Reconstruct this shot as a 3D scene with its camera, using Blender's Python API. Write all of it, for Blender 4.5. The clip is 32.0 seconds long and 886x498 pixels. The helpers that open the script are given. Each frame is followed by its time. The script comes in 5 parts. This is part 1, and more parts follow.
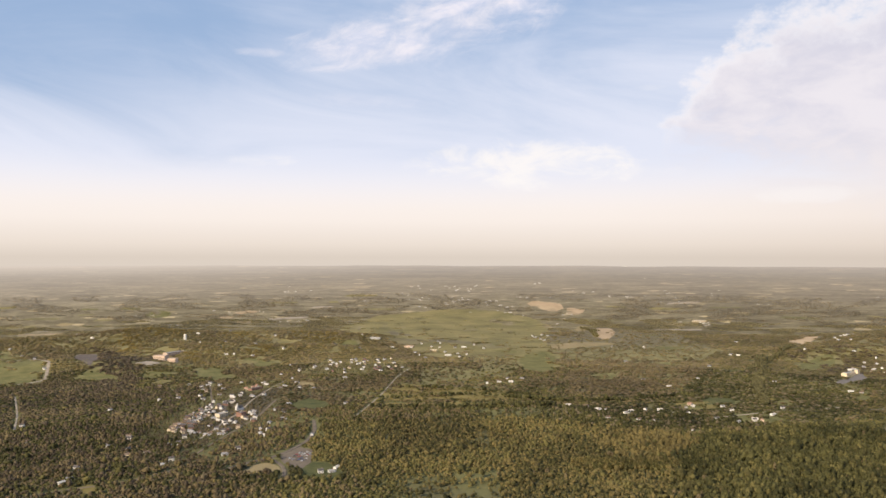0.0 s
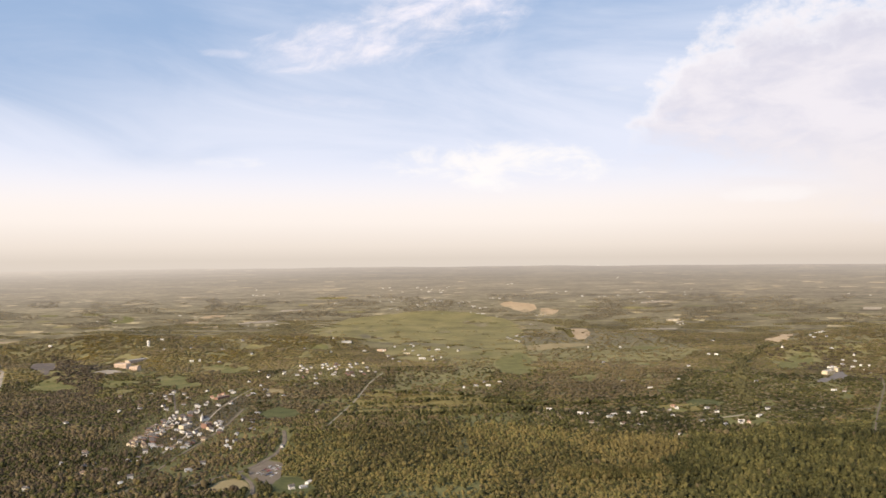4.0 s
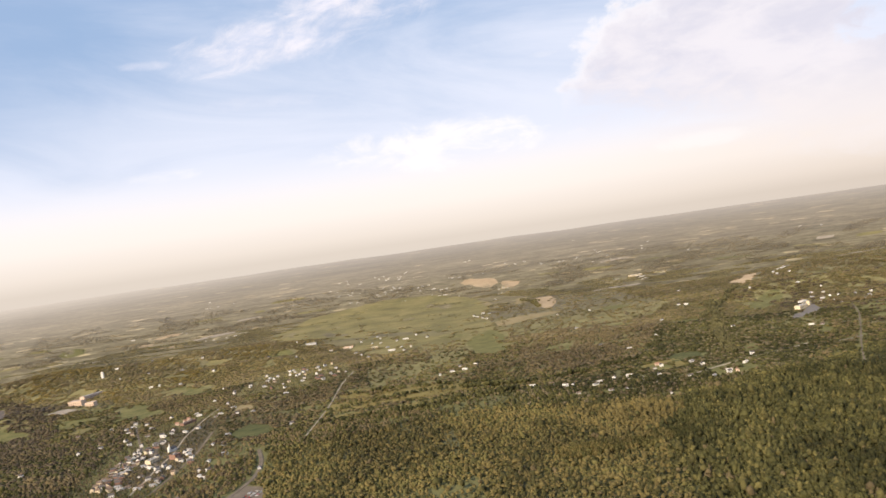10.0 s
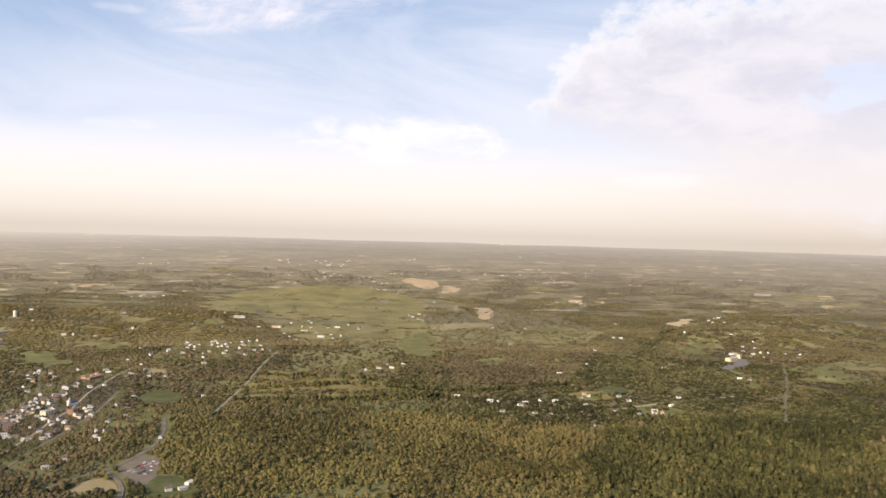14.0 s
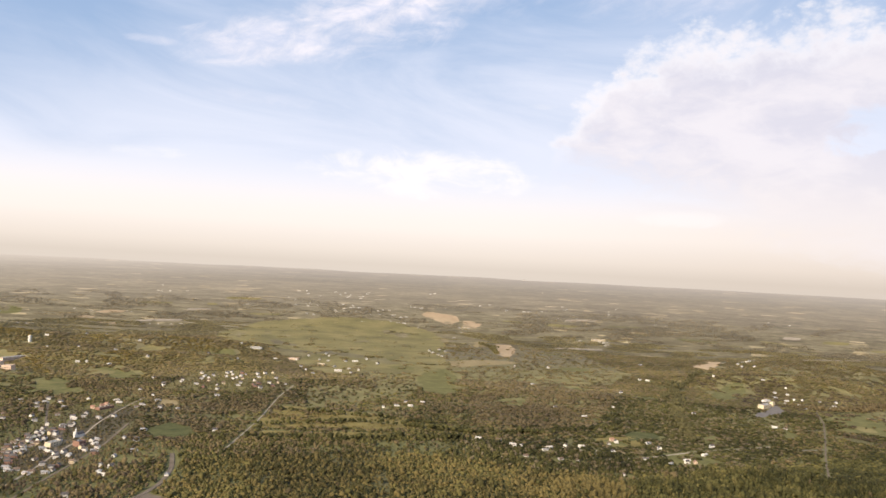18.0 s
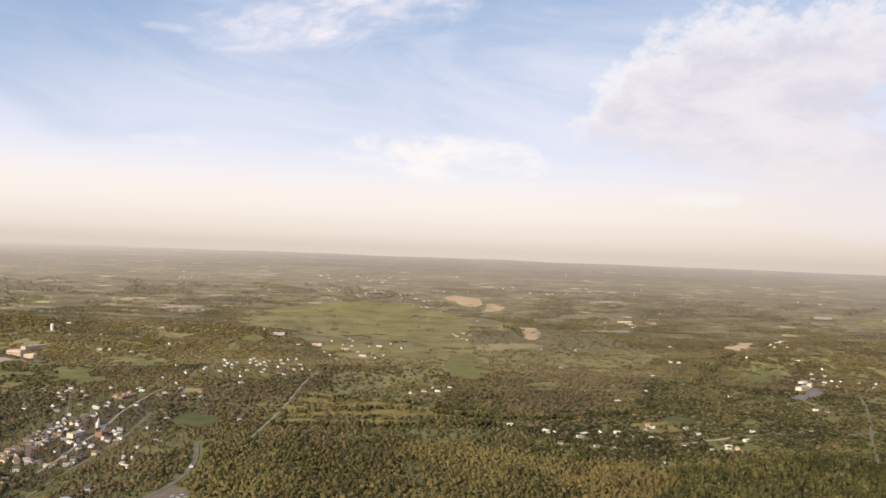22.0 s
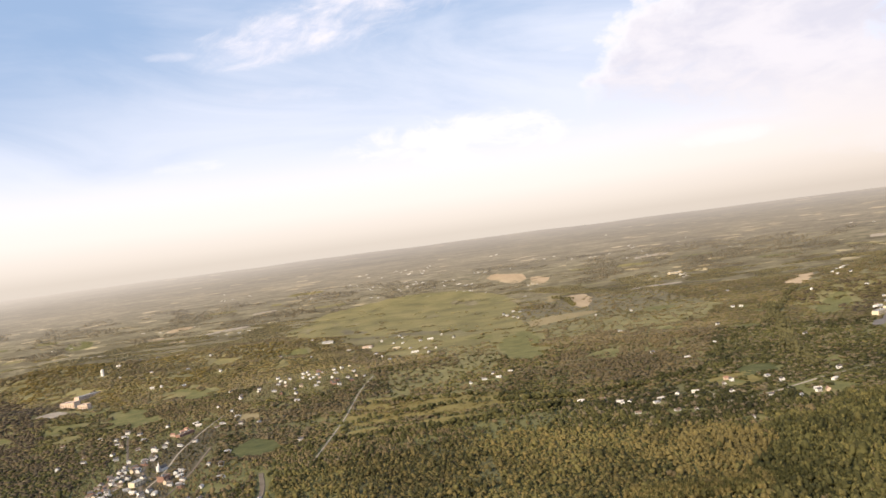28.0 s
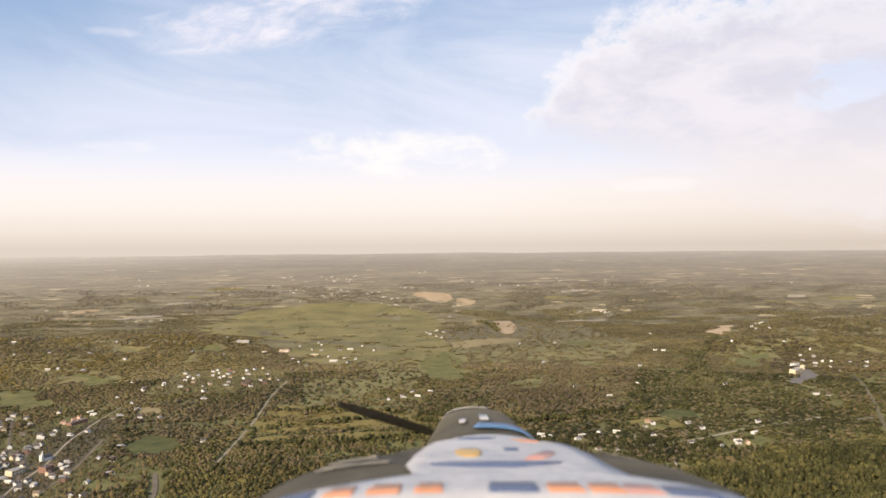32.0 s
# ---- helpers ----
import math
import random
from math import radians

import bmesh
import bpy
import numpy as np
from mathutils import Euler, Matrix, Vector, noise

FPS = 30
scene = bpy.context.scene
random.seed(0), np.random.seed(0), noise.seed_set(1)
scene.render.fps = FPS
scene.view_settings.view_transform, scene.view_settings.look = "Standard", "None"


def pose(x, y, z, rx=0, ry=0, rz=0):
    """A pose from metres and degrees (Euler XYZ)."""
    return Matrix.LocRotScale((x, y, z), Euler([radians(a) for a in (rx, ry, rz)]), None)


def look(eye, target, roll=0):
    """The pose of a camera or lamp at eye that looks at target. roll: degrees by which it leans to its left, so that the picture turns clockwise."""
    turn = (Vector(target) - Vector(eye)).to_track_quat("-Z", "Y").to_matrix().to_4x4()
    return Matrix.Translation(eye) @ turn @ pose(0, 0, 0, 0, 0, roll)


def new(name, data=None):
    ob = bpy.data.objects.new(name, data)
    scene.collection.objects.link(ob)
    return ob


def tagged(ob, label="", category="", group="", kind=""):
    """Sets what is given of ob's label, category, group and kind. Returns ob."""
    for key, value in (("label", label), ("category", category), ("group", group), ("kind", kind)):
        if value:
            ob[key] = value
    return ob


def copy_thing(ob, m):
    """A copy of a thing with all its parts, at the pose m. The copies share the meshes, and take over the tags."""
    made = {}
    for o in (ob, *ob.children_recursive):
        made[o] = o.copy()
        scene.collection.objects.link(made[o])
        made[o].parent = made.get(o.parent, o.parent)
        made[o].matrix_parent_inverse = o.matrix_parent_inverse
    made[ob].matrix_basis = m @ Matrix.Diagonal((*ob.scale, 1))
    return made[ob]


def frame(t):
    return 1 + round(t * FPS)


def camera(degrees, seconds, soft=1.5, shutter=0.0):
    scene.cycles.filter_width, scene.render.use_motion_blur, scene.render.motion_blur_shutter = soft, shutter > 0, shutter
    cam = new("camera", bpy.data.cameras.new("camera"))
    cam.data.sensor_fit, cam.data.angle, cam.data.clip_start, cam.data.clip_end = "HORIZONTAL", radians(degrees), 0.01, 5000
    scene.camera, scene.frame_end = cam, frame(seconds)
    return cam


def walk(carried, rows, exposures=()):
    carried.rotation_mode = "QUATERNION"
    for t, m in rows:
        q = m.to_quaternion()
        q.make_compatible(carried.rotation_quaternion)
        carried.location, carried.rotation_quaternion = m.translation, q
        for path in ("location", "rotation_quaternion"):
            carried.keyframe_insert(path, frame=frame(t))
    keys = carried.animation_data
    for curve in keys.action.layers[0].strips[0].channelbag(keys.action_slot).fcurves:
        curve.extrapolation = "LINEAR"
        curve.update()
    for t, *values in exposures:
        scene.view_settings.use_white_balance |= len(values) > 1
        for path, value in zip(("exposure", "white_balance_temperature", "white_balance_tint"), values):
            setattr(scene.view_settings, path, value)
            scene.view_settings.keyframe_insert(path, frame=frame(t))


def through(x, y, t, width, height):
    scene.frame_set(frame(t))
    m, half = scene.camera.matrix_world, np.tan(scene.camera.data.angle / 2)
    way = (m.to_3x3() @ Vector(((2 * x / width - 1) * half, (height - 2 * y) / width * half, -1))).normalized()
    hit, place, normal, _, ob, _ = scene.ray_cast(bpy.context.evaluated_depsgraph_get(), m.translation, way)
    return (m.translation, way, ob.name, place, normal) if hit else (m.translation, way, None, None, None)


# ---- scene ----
# Camera and flight -----------------------------------------------------------
cam = camera(58.0, 32.0, soft=1.6)
cam.data.dof.use_dof, cam.data.dof.focus_distance, cam.data.dof.aperture_fstop = True, 900.0, 26.0     # a small lens set to the far distance
PATH = [
    (0, 0.0, 0.0, 319.9, 0.00, 0.58, 0.08),
    (0.5, -1.9, 9.1, 319.5, -1.01, 0.66, 1.49),
    (1, -3.8, 18.2, 319.2, -0.46, 0.65, -0.43),
    (1.5, -5.4, 27.1, 318.9, -0.68, 0.62, -2.29),
    (2, -6.8, 36.0, 318.6, -0.79, 0.56, -3.61),
    (2.5, -7.9, 44.7, 318.4, -1.66, 1.07, -6.14),
    (3, -8.9, 53.2, 318.2, -2.28, 1.51, -0.50),
    (3.5, -9.9, 61.4, 318.0, -2.28, 0.66, -0.93),
    (5.5, -13.5, 86.9, 318.6, -1.71, 0.69, 1.80),
    (6, -14.7, 93.8, 319.2, -1.29, 0.60, 0.35),
    (6.5, -15.8, 101.0, 319.9, -2.32, 0.06, 0.11),
    (7, -17.0, 108.4, 320.6, -1.36, 0.12, -1.35),
    (7.5, -18.2, 115.8, 321.1, -2.10, 0.16, -2.33),
    (8, -19.5, 123.4, 321.5, -2.31, -0.22, -6.63),
    (8.5, -20.7, 130.9, 321.7, -2.42, -1.12, -13.24),
    (9, -21.8, 138.3, 321.6, -3.94, -1.27, -8.82),
    (9.5, -22.8, 145.3, 321.2, -4.99, -1.03, -9.10),
    (10, -23.4, 151.9, 320.8, -5.62, -0.82, -8.15),
    (10.5, -23.8, 157.9, 320.3, -6.47, -0.59, -5.76),
    (11, -24.0, 163.4, 319.9, -6.58, -0.44, -5.13),
    (11.5, -23.8, 168.4, 319.5, -7.16, -0.39, -6.44),
    (12, -23.4, 173.1, 319.2, -7.75, -0.35, -7.31),
    (12.5, -22.8, 177.7, 318.9, -8.20, -0.30, -9.31),
    (13, -21.9, 182.3, 318.6, -9.08, -0.58, -6.04),
    (13.5, -20.9, 187.1, 318.4, -9.49, -1.07, -3.09),
    (14, -19.7, 192.5, 318.1, -9.42, -1.08, 1.59),
    (14.5, -18.5, 198.3, 317.9, -8.85, -0.75, 2.37),
    (15, -17.4, 204.5, 317.8, -9.22, -0.09, 5.32),
    (15.5, -16.4, 211.0, 317.7, -8.38, 0.69, 1.40),
    (17.5, -17.3, 240.5, 317.8, -8.92, 0.30, -0.03),
    (18, -18.7, 248.1, 317.6, -7.88, 1.30, 2.96),
    (18.5, -20.2, 255.5, 317.3, -8.42, 1.79, 4.77),
    (19, -21.7, 262.8, 317.0, -8.49, 2.20, 3.06),
    (19.5, -23.2, 269.9, 316.5, -6.56, 1.55, 5.25),
    (20, -24.4, 276.6, 316.1, -6.02, 1.78, 1.52),
    (20.5, -25.5, 283.0, 315.5, -5.44, 1.91, -4.52),
    (21, -26.4, 289.1, 315.0, -6.47, 1.62, -5.63),
    (21.5, -27.1, 294.9, 314.5, -7.02, 0.77, -1.71),
    (22, -27.6, 300.7, 314.1, -6.58, 0.05, 2.19),
    (22.5, -27.8, 306.4, 313.9, -6.73, 0.09, 6.40),
    (23, -27.7, 312.1, 313.9, -5.48, 0.39, 9.28),
    (23.5, -27.3, 317.7, 314.1, -4.19, 0.95, 4.86),
    (24, -26.9, 323.4, 314.6, -3.61, 1.19, 5.93),
    (24.5, -26.5, 329.2, 315.2, -2.86, 0.71, 6.96),
    (25, -26.2, 335.2, 316.0, -1.76, 0.35, 0.87),
    (25.5, -25.9, 341.4, 316.7, -2.14, -0.75, -1.64),
    (27.5, -25.7, 367.8, 317.6, -3.92, -1.64, -6.96),
    (28, -27.2, 374.3, 316.7, -4.08, -1.06, -7.39),
    (28.5, -28.7, 381.0, 315.7, -4.79, -1.10, -4.99),
    (29, -30.1, 387.6, 314.6, -5.10, -1.07, -6.64),
    (29.5, -31.6, 394.2, 313.5, -5.92, -0.85, -5.77),
    (30, -32.9, 400.6, 312.5, -6.68, 0.00, -6.66),
    (30.5, -34.1, 406.8, 311.7, -7.02, 0.37, -6.04),
    (31, -35.2, 412.9, 311.1, -7.63, 0.00, -9.00),
    (31.5, -36.5, 418.9, 310.6, -8.65, -0.46, -8.36),
    (32, -37.7, 425.0, 310.3, -9.33, -0.26, -0.50),
]


def heading(x, y, z, yaw, pitch, roll):
    a, b = radians(yaw), radians(pitch)
    way = Vector((-math.sin(a) * math.cos(b), math.cos(a) * math.cos(b), math.sin(b)))
    return look((x, y, z), Vector((x, y, z)) + way * 10, roll)


walk(cam, [(row[0], heading(*row[1:])) for row in PATH], [(0, 0.64), (3.5, 0.70), (6, 0.70), (9, 0.75), (15, 0.78), (18, 0.76), (20, 0.70), (23, 0.64), (25.5, 0.70), (28, 0.82), (31, 0.80), (32, 0.72)])

# Sky, sun --------------------------------------------------------------------
SUN_AZIMUTH, SUN_HEIGHT = 224.0, 31.0   # degrees clockwise from +y, above the horizon


def srgb(r, g, b):
    f = lambda c: c / 12.92 if c <= 0.04045 else ((c + 0.055) / 1.055) ** 2.4
    return (f(r / 255), f(g / 255), f(b / 255), 1.0)


class Nodes:
    """Short spelling for node trees."""

    def __init__(self, tree):
        self.tree = tree

    def add(self, kind):
        return self.tree.nodes.new(kind)

    def plug(self, value, socket):
        if isinstance(value, (int, float)):
            socket.default_value = value
        elif isinstance(value, (tuple, list)):
            socket.default_value = value
        else:
            self.tree.links.new(value, socket)

    def math(self, op, a, b=0.0, c=0.0, clamp=False):
        node = self.add("ShaderNodeMath")
        node.operation, node.use_clamp = op, clamp
        for n, v in enumerate((a, b, c)):
            self.plug(v, node.inputs[n])
        return node.outputs[0]

    def mix(self, fac, a, b, blend="MIX"):
        node = self.add("ShaderNodeMix")
        node.data_type, node.blend_type = "RGBA", blend
        self.plug(fac, node.inputs[0])
        self.plug(a, node.inputs[6])
        self.plug(b, node.inputs[7])
        return node.outputs[2]

    def smooth(self, value, low, high):
        node = self.add("ShaderNodeMapRange")
        node.interpolation_type = "SMOOTHSTEP"
        self.plug(value, node.inputs[0])
        self.plug(low, node.inputs[1])
        self.plug(high, node.inputs[2])
        return node.outputs[0]

    def noise(self, vector, scale, detail=4.0, rough=0.55, warp=0.0):
        node = self.add("ShaderNodeTexNoise")
        self.plug(vector, node.inputs["Vector"])
        node.inputs["Scale"].default_value = scale
        node.inputs["Detail"].default_value = detail
        node.inputs["Roughness"].default_value = rough
        node.inputs["Distortion"].default_value = warp
        return node.outputs[0]

    def ramp(self, value, stops):
        node = self.add("ShaderNodeValToRGB")
        self.plug(value, node.inputs[0])
        ramp = node.color_ramp
        while len(ramp.elements) < len(stops):
            ramp.elements.new(0.5)
        for el, (at, col) in zip(ramp.elements, stops):
            el.position, el.color = at, col
        return node.outputs[0]

    def combine(self, x, y, z):
        node = self.add("ShaderNodeCombineXYZ")
        for n, v in enumerate((x, y, z)):
            self.plug(v, node.inputs[n])
        return node.outputs[0]

    def separate(self, v):
        node = self.add("ShaderNodeSeparateXYZ")
        self.plug(v, node.inputs[0])
        return node.outputs


def build_world():
    world = bpy.data.worlds.new("sky")
    scene.world = world
    world.use_nodes = True
    world.node_tree.nodes.clear()
    n = Nodes(world.node_tree)
    sky = n.add("ShaderNodeTexSky")
    sky.sky_type, sky.sun_disc = "NISHITA", False
    sky.sun_elevation, sky.sun_rotation = radians(SUN_HEIGHT), radians(SUN_AZIMUTH)
    sky.altitude, sky.air_density, sky.dust_density, sky.ozone_density = 300, 1.0, 2.0, 1.5
    direction = n.add("ShaderNodeTexCoord").outputs["Generated"]
    x, y, z = n.separate(direction)
    flat = n.math("SQRT", n.math("ADD", n.math("MULTIPLY", x, x), n.math("MULTIPLY", y, y)))
    v = n.math("DIVIDE", z, n.math("MAXIMUM", flat, 0.02))      # tangent of the elevation
    u = n.math("ARCTAN2", x, y)                                 # azimuth from +y
    plane = n.combine(u, n.math("MULTIPLY", v, 2.2), 0.0)
    haze = n.ramp(n.math("MULTIPLY", v, 1.0, clamp=True), HAZE)
    haze = n.mix(n.math("MULTIPLY", n.smooth(u, 0.15, 0.70), 0.8), haze, n.mix(1.0, haze, (0.92, 0.90, 0.89, 1), "MULTIPLY"))   # duller towards the east
    # blue air over the haze, with a thin veil that climbs from the horizon, lower towards the west of the view
    wisp = n.noise(n.combine(n.math("ADD", u, n.math("MULTIPLY", v, 0.9)), n.math("MULTIPLY", v, 3.0), 0.3), 2.2, 7, 0.6, 0.8)
    west = n.smooth(n.math("MULTIPLY", u, -1.0), 0.14, 0.55)
    height = n.math("ADD", n.math("ADD", v, n.math("MULTIPLY", n.math("SUBTRACT", wisp, 0.5), 0.34)), n.math("MULTIPLY", west, 0.09))
    blue = n.smooth(height, 0.13, 0.39)
    deep = n.mix(0.8, n.mix(1.0, sky.outputs[0], (0.10, 0.10, 0.10, 1), "MULTIPLY"), srgb(162, 187, 223))
    air = n.mix(blue, srgb(225, 229, 244), deep)
    low = n.math("SUBTRACT", 1.0, n.smooth(v, 0.055, 0.135))
    air = n.mix(low, air, haze)
    # torn high cloud: streaks along a rising line
    along = n.math("ADD", n.math("MULTIPLY", u, 0.96), n.math("MULTIPLY", v, 0.29))
    across = n.math("SUBTRACT", n.math("MULTIPLY", v, 0.96), n.math("MULTIPLY", u, 0.29))
    torn = n.noise(n.combine(n.math("MULTIPLY", along, 9.0), n.math("MULTIPLY", across, 21.0), 2.0), 1.0, 10, 0.62, 1.1)
    curl = n.noise(n.combine(n.math("MULTIPLY", along, 24.0), n.math("MULTIPLY", across, 40.0), 5.0), 1.0, 8, 0.66, 0.8)
    streak = n.math("ADD", n.math("MULTIPLY", n.math("SUBTRACT", torn, 0.5), 3.4), n.math("MULTIPLY", n.math("SUBTRACT", curl, 0.5), 1.3))
    thin = None
    for cu, cv, ru, rv, lean, soft, weight in WISPS:
        k = n.math("ADD", ellipse(n, u, v, cu, cv, ru, rv, lean), streak)
        k = n.math("MULTIPLY", n.smooth(k, -0.40, soft), weight)
        thin = k if thin is None else n.math("MAXIMUM", thin, k)
    air = n.mix(thin, air, n.mix(n.smooth(curl, 0.35, 0.62), srgb(228, 228, 243), srgb(246, 240, 246)))
    # heaped cloud: a knobbly upper edge, its body sinking into the haze
    knob = n.add("ShaderNodeTexVoronoi")
    knob.feature = "SMOOTH_F1"
    knob.inputs["Scale"].default_value, knob.inputs["Detail"].default_value = 20.0, 4.0
    knob.inputs["Roughness"].default_value, knob.inputs["Smoothness"].default_value = 0.62, 0.6
    n.plug(n.combine(u, n.math("MULTIPLY", v, 1.2), 0.0), knob.inputs["Vector"])
    lump = n.noise(plane, 16.0, 9, 0.62, 0.5)
    rough = n.math("ADD", n.math("MULTIPLY", n.math("SUBTRACT", 0.34, knob.outputs["Distance"]), 0.055), n.math("MULTIPLY", n.math("SUBTRACT", lump, 0.5), 0.075))
    top = n.separate(n.ramp(n.math("DIVIDE", n.math("SUBTRACT", u, 0.2), 0.8, clamp=True), [(at, (h, h, h, 1)) for at, h in HEAP]))[0]
    depth = n.math("ADD", n.math("SUBTRACT", top, v), rough)
    foot = n.smooth(n.math("ADD", n.math("SUBTRACT", v, n.math("MULTIPLY", n.math("SUBTRACT", 0.62, u), 0.33)), n.math("MULTIPLY", n.math("SUBTRACT", lump, 0.5), 0.14)), -0.005, 0.085)
    body = n.noise(plane, 4.5, 8, 0.58, 0.4)
    gap = n.smooth(n.math("ADD", ellipse(n, u, v, 0.640, 0.178, 0.065, 0.036, -0.4), n.math("MULTIPLY", n.math("SUBTRACT", lump, 0.5), 3.0)), 0.1, 0.8)
    heap = n.math("MULTIPLY", n.math("MULTIPLY", n.smooth(depth, -0.004, 0.040), foot), n.math("SUBTRACT", 0.84, n.math("MULTIPLY", gap, 0.84)))
    inner = n.mix(n.smooth(n.math("ADD", body, n.math("MULTIPLY", n.math("SUBTRACT", lump, 0.5), 0.6)), 0.36, 0.66), srgb(218, 214, 225), srgb(238, 231, 235))
    inner = n.mix(n.smooth(depth, 0.0, 0.075), srgb(252, 247, 248), inner)
    inner = n.mix(n.math("MULTIPLY", n.smooth(v, 0.17, 0.07), 0.8), inner, srgb(240, 231, 229))
    air = n.mix(heap, air, inner)
    # small low heaps in the haze
    for cu, cv, ru, rv, lean, soft, weight in CLOUDS:
        k = n.math("ADD", ellipse(n, u, v, cu, cv, ru, rv, lean), n.math("MULTIPLY", n.math("SUBTRACT", lump, 0.46), 4.5))
        air = n.mix(n.math("MULTIPLY", n.smooth(k, 0.0, soft), weight), air, srgb(251, 246, 244))
    back = n.add("ShaderNodeBackground")
    n.plug(air, back.inputs[0])
    back.inputs[1].default_value = SKY_STRENGTH
    out = n.add("ShaderNodeOutputWorld")
    n.plug(back.outputs[0], out.inputs[0])


def ellipse(n, u, v, cu, cv, ru, rv, lean):
    """1 at the middle of a leaning ellipse, 0 on its rim, less outside."""
    dv = n.math("SUBTRACT", v, cv)
    du = n.math("ADD", n.math("SUBTRACT", u, cu), n.math("MULTIPLY", dv, lean))
    a, b = n.math("DIVIDE", du, ru), n.math("DIVIDE", dv, rv)
    return n.math("SUBTRACT", 1.0, n.math("ADD", n.math("MULTIPLY", a, a), n.math("MULTIPLY", b, b)))


SKY_STRENGTH = 0.66
HAZE = [(0.0, srgb(219, 206, 193)), (0.016, srgb(234, 221, 209)), (0.045, srgb(247, 236, 228)), (0.1, srgb(250, 243, 242)), (0.2, srgb(228, 231, 244))]
# azimuth, tangent of the elevation, half width, half height, lean, softness, strength
WISPS = [
    (-0.075, 0.268, 0.112, 0.034, -1.5, 1.6, 0.95),
    (0.030, 0.310, 0.105, 0.052, -0.9, 1.6, 0.97),
    (0.120, 0.345, 0.120, 0.030, 0.0, 1.8, 0.55),
    (0.420, 0.365, 0.260, 0.045, 0.0, 2.4, 0.60),
    (-0.220, 0.250, 0.040, 0.006, -0.4, 1.6, 0.40),
    (-0.10, 0.195, 0.090, 0.010, 0.0, 2.4, 0.35),
]
CLOUDS = [
    (0.105, 0.116, 0.130, 0.030, 0.3, 1.5, 0.92),
    (0.205, 0.104, 0.080, 0.010, 0.0, 1.6, 0.45),
    (0.43, 0.072, 0.060, 0.010, 0.0, 1.6, 0.40),
    (-0.22, 0.118, 0.050, 0.008, 0.0, 1.6, 0.40),
    (0.258, 0.206, 0.020, 0.004, 0.0, 2.0, 0.25),
]
# height of the heaped cloud's edge, from azimuth 0.2 to 1.0
HEAP = [(0.0, 0.0), (0.060, 0.14), (0.090, 0.225), (0.150, 0.290), (0.205, 0.335), (0.28, 0.352), (0.37, 0.348), (0.45, 0.360), (0.62, 0.370), (0.80, 0.330), (1.0, 0.220)]
build_world()

sun_data = bpy.data.lights.new("sun", "SUN")
sun_data.energy, sun_data.angle, sun_data.color = 4.1, radians(0.8), (1.0, 0.82, 0.60)
sun = new("sun", sun_data)
a, b = radians(SUN_AZIMUTH), radians(SUN_HEIGHT)
sun.matrix_world = look((math.sin(a) * math.cos(b) * 900, math.cos(a) * math.cos(b) * 900, 900 * math.sin(b)), (0, 0, 0))

# Materials -------------------------------------------------------------------


def material(name, rough=0.85, metal=0.0, spec=0.3):
    m = bpy.data.materials.new(name)
    m.use_nodes = True
    n = Nodes(m.node_tree)
    b = m.node_tree.nodes["Principled BSDF"]
    b.inputs["Roughness"].default_value = rough
    b.inputs["Metallic"].default_value = metal
    b.inputs["Specular IOR Level"].default_value = spec
    return m, n, b


def bump(n, b, height, strength, distance):
    node = n.add("ShaderNodeBump")
    node.inputs["Strength"].default_value = strength
    node.inputs["Distance"].default_value = distance
    n.plug(height, node.inputs["Height"])
    n.plug(node.outputs[0], b.inputs["Normal"])


def position(n):
    return n.add("ShaderNodeNewGeometry").outputs["Position"]


def plain(name, col, rough=0.7, metal=0.0, grain=0.12, scale=3.0):
    """A painted or weathered surface: the colour, varied from piece to piece and by stains."""
    m, n, b = material(name, rough, metal)
    p = n.add("ShaderNodeTexCoord").outputs["Object"]
    stain = n.noise(p, scale * 0.12, 5, 0.6)
    fine = n.noise(p, scale, 4, 0.6)
    lot = n.add("ShaderNodeObjectInfo").outputs["Random"]
    k = n.math("ADD", n.math("MULTIPLY", stain, 0.6), n.math("MULTIPLY", fine, 0.4))
    dark = tuple(c * (1 - 2.2 * grain) for c in col[:3]) + (1,)
    light = tuple(min(1, c * (1 + 1.4 * grain)) for c in col[:3]) + (1,)
    c = n.mix(n.smooth(k, 0.3, 0.7), dark, light)
    c = n.mix(n.math("MULTIPLY", lot, 0.25), c, tuple(c0 * 0.8 for c0 in col[:3]) + (1,))
    n.plug(c, b.inputs["Base Color"])
    bump(n, b, fine, 0.25, 0.02)
    return m


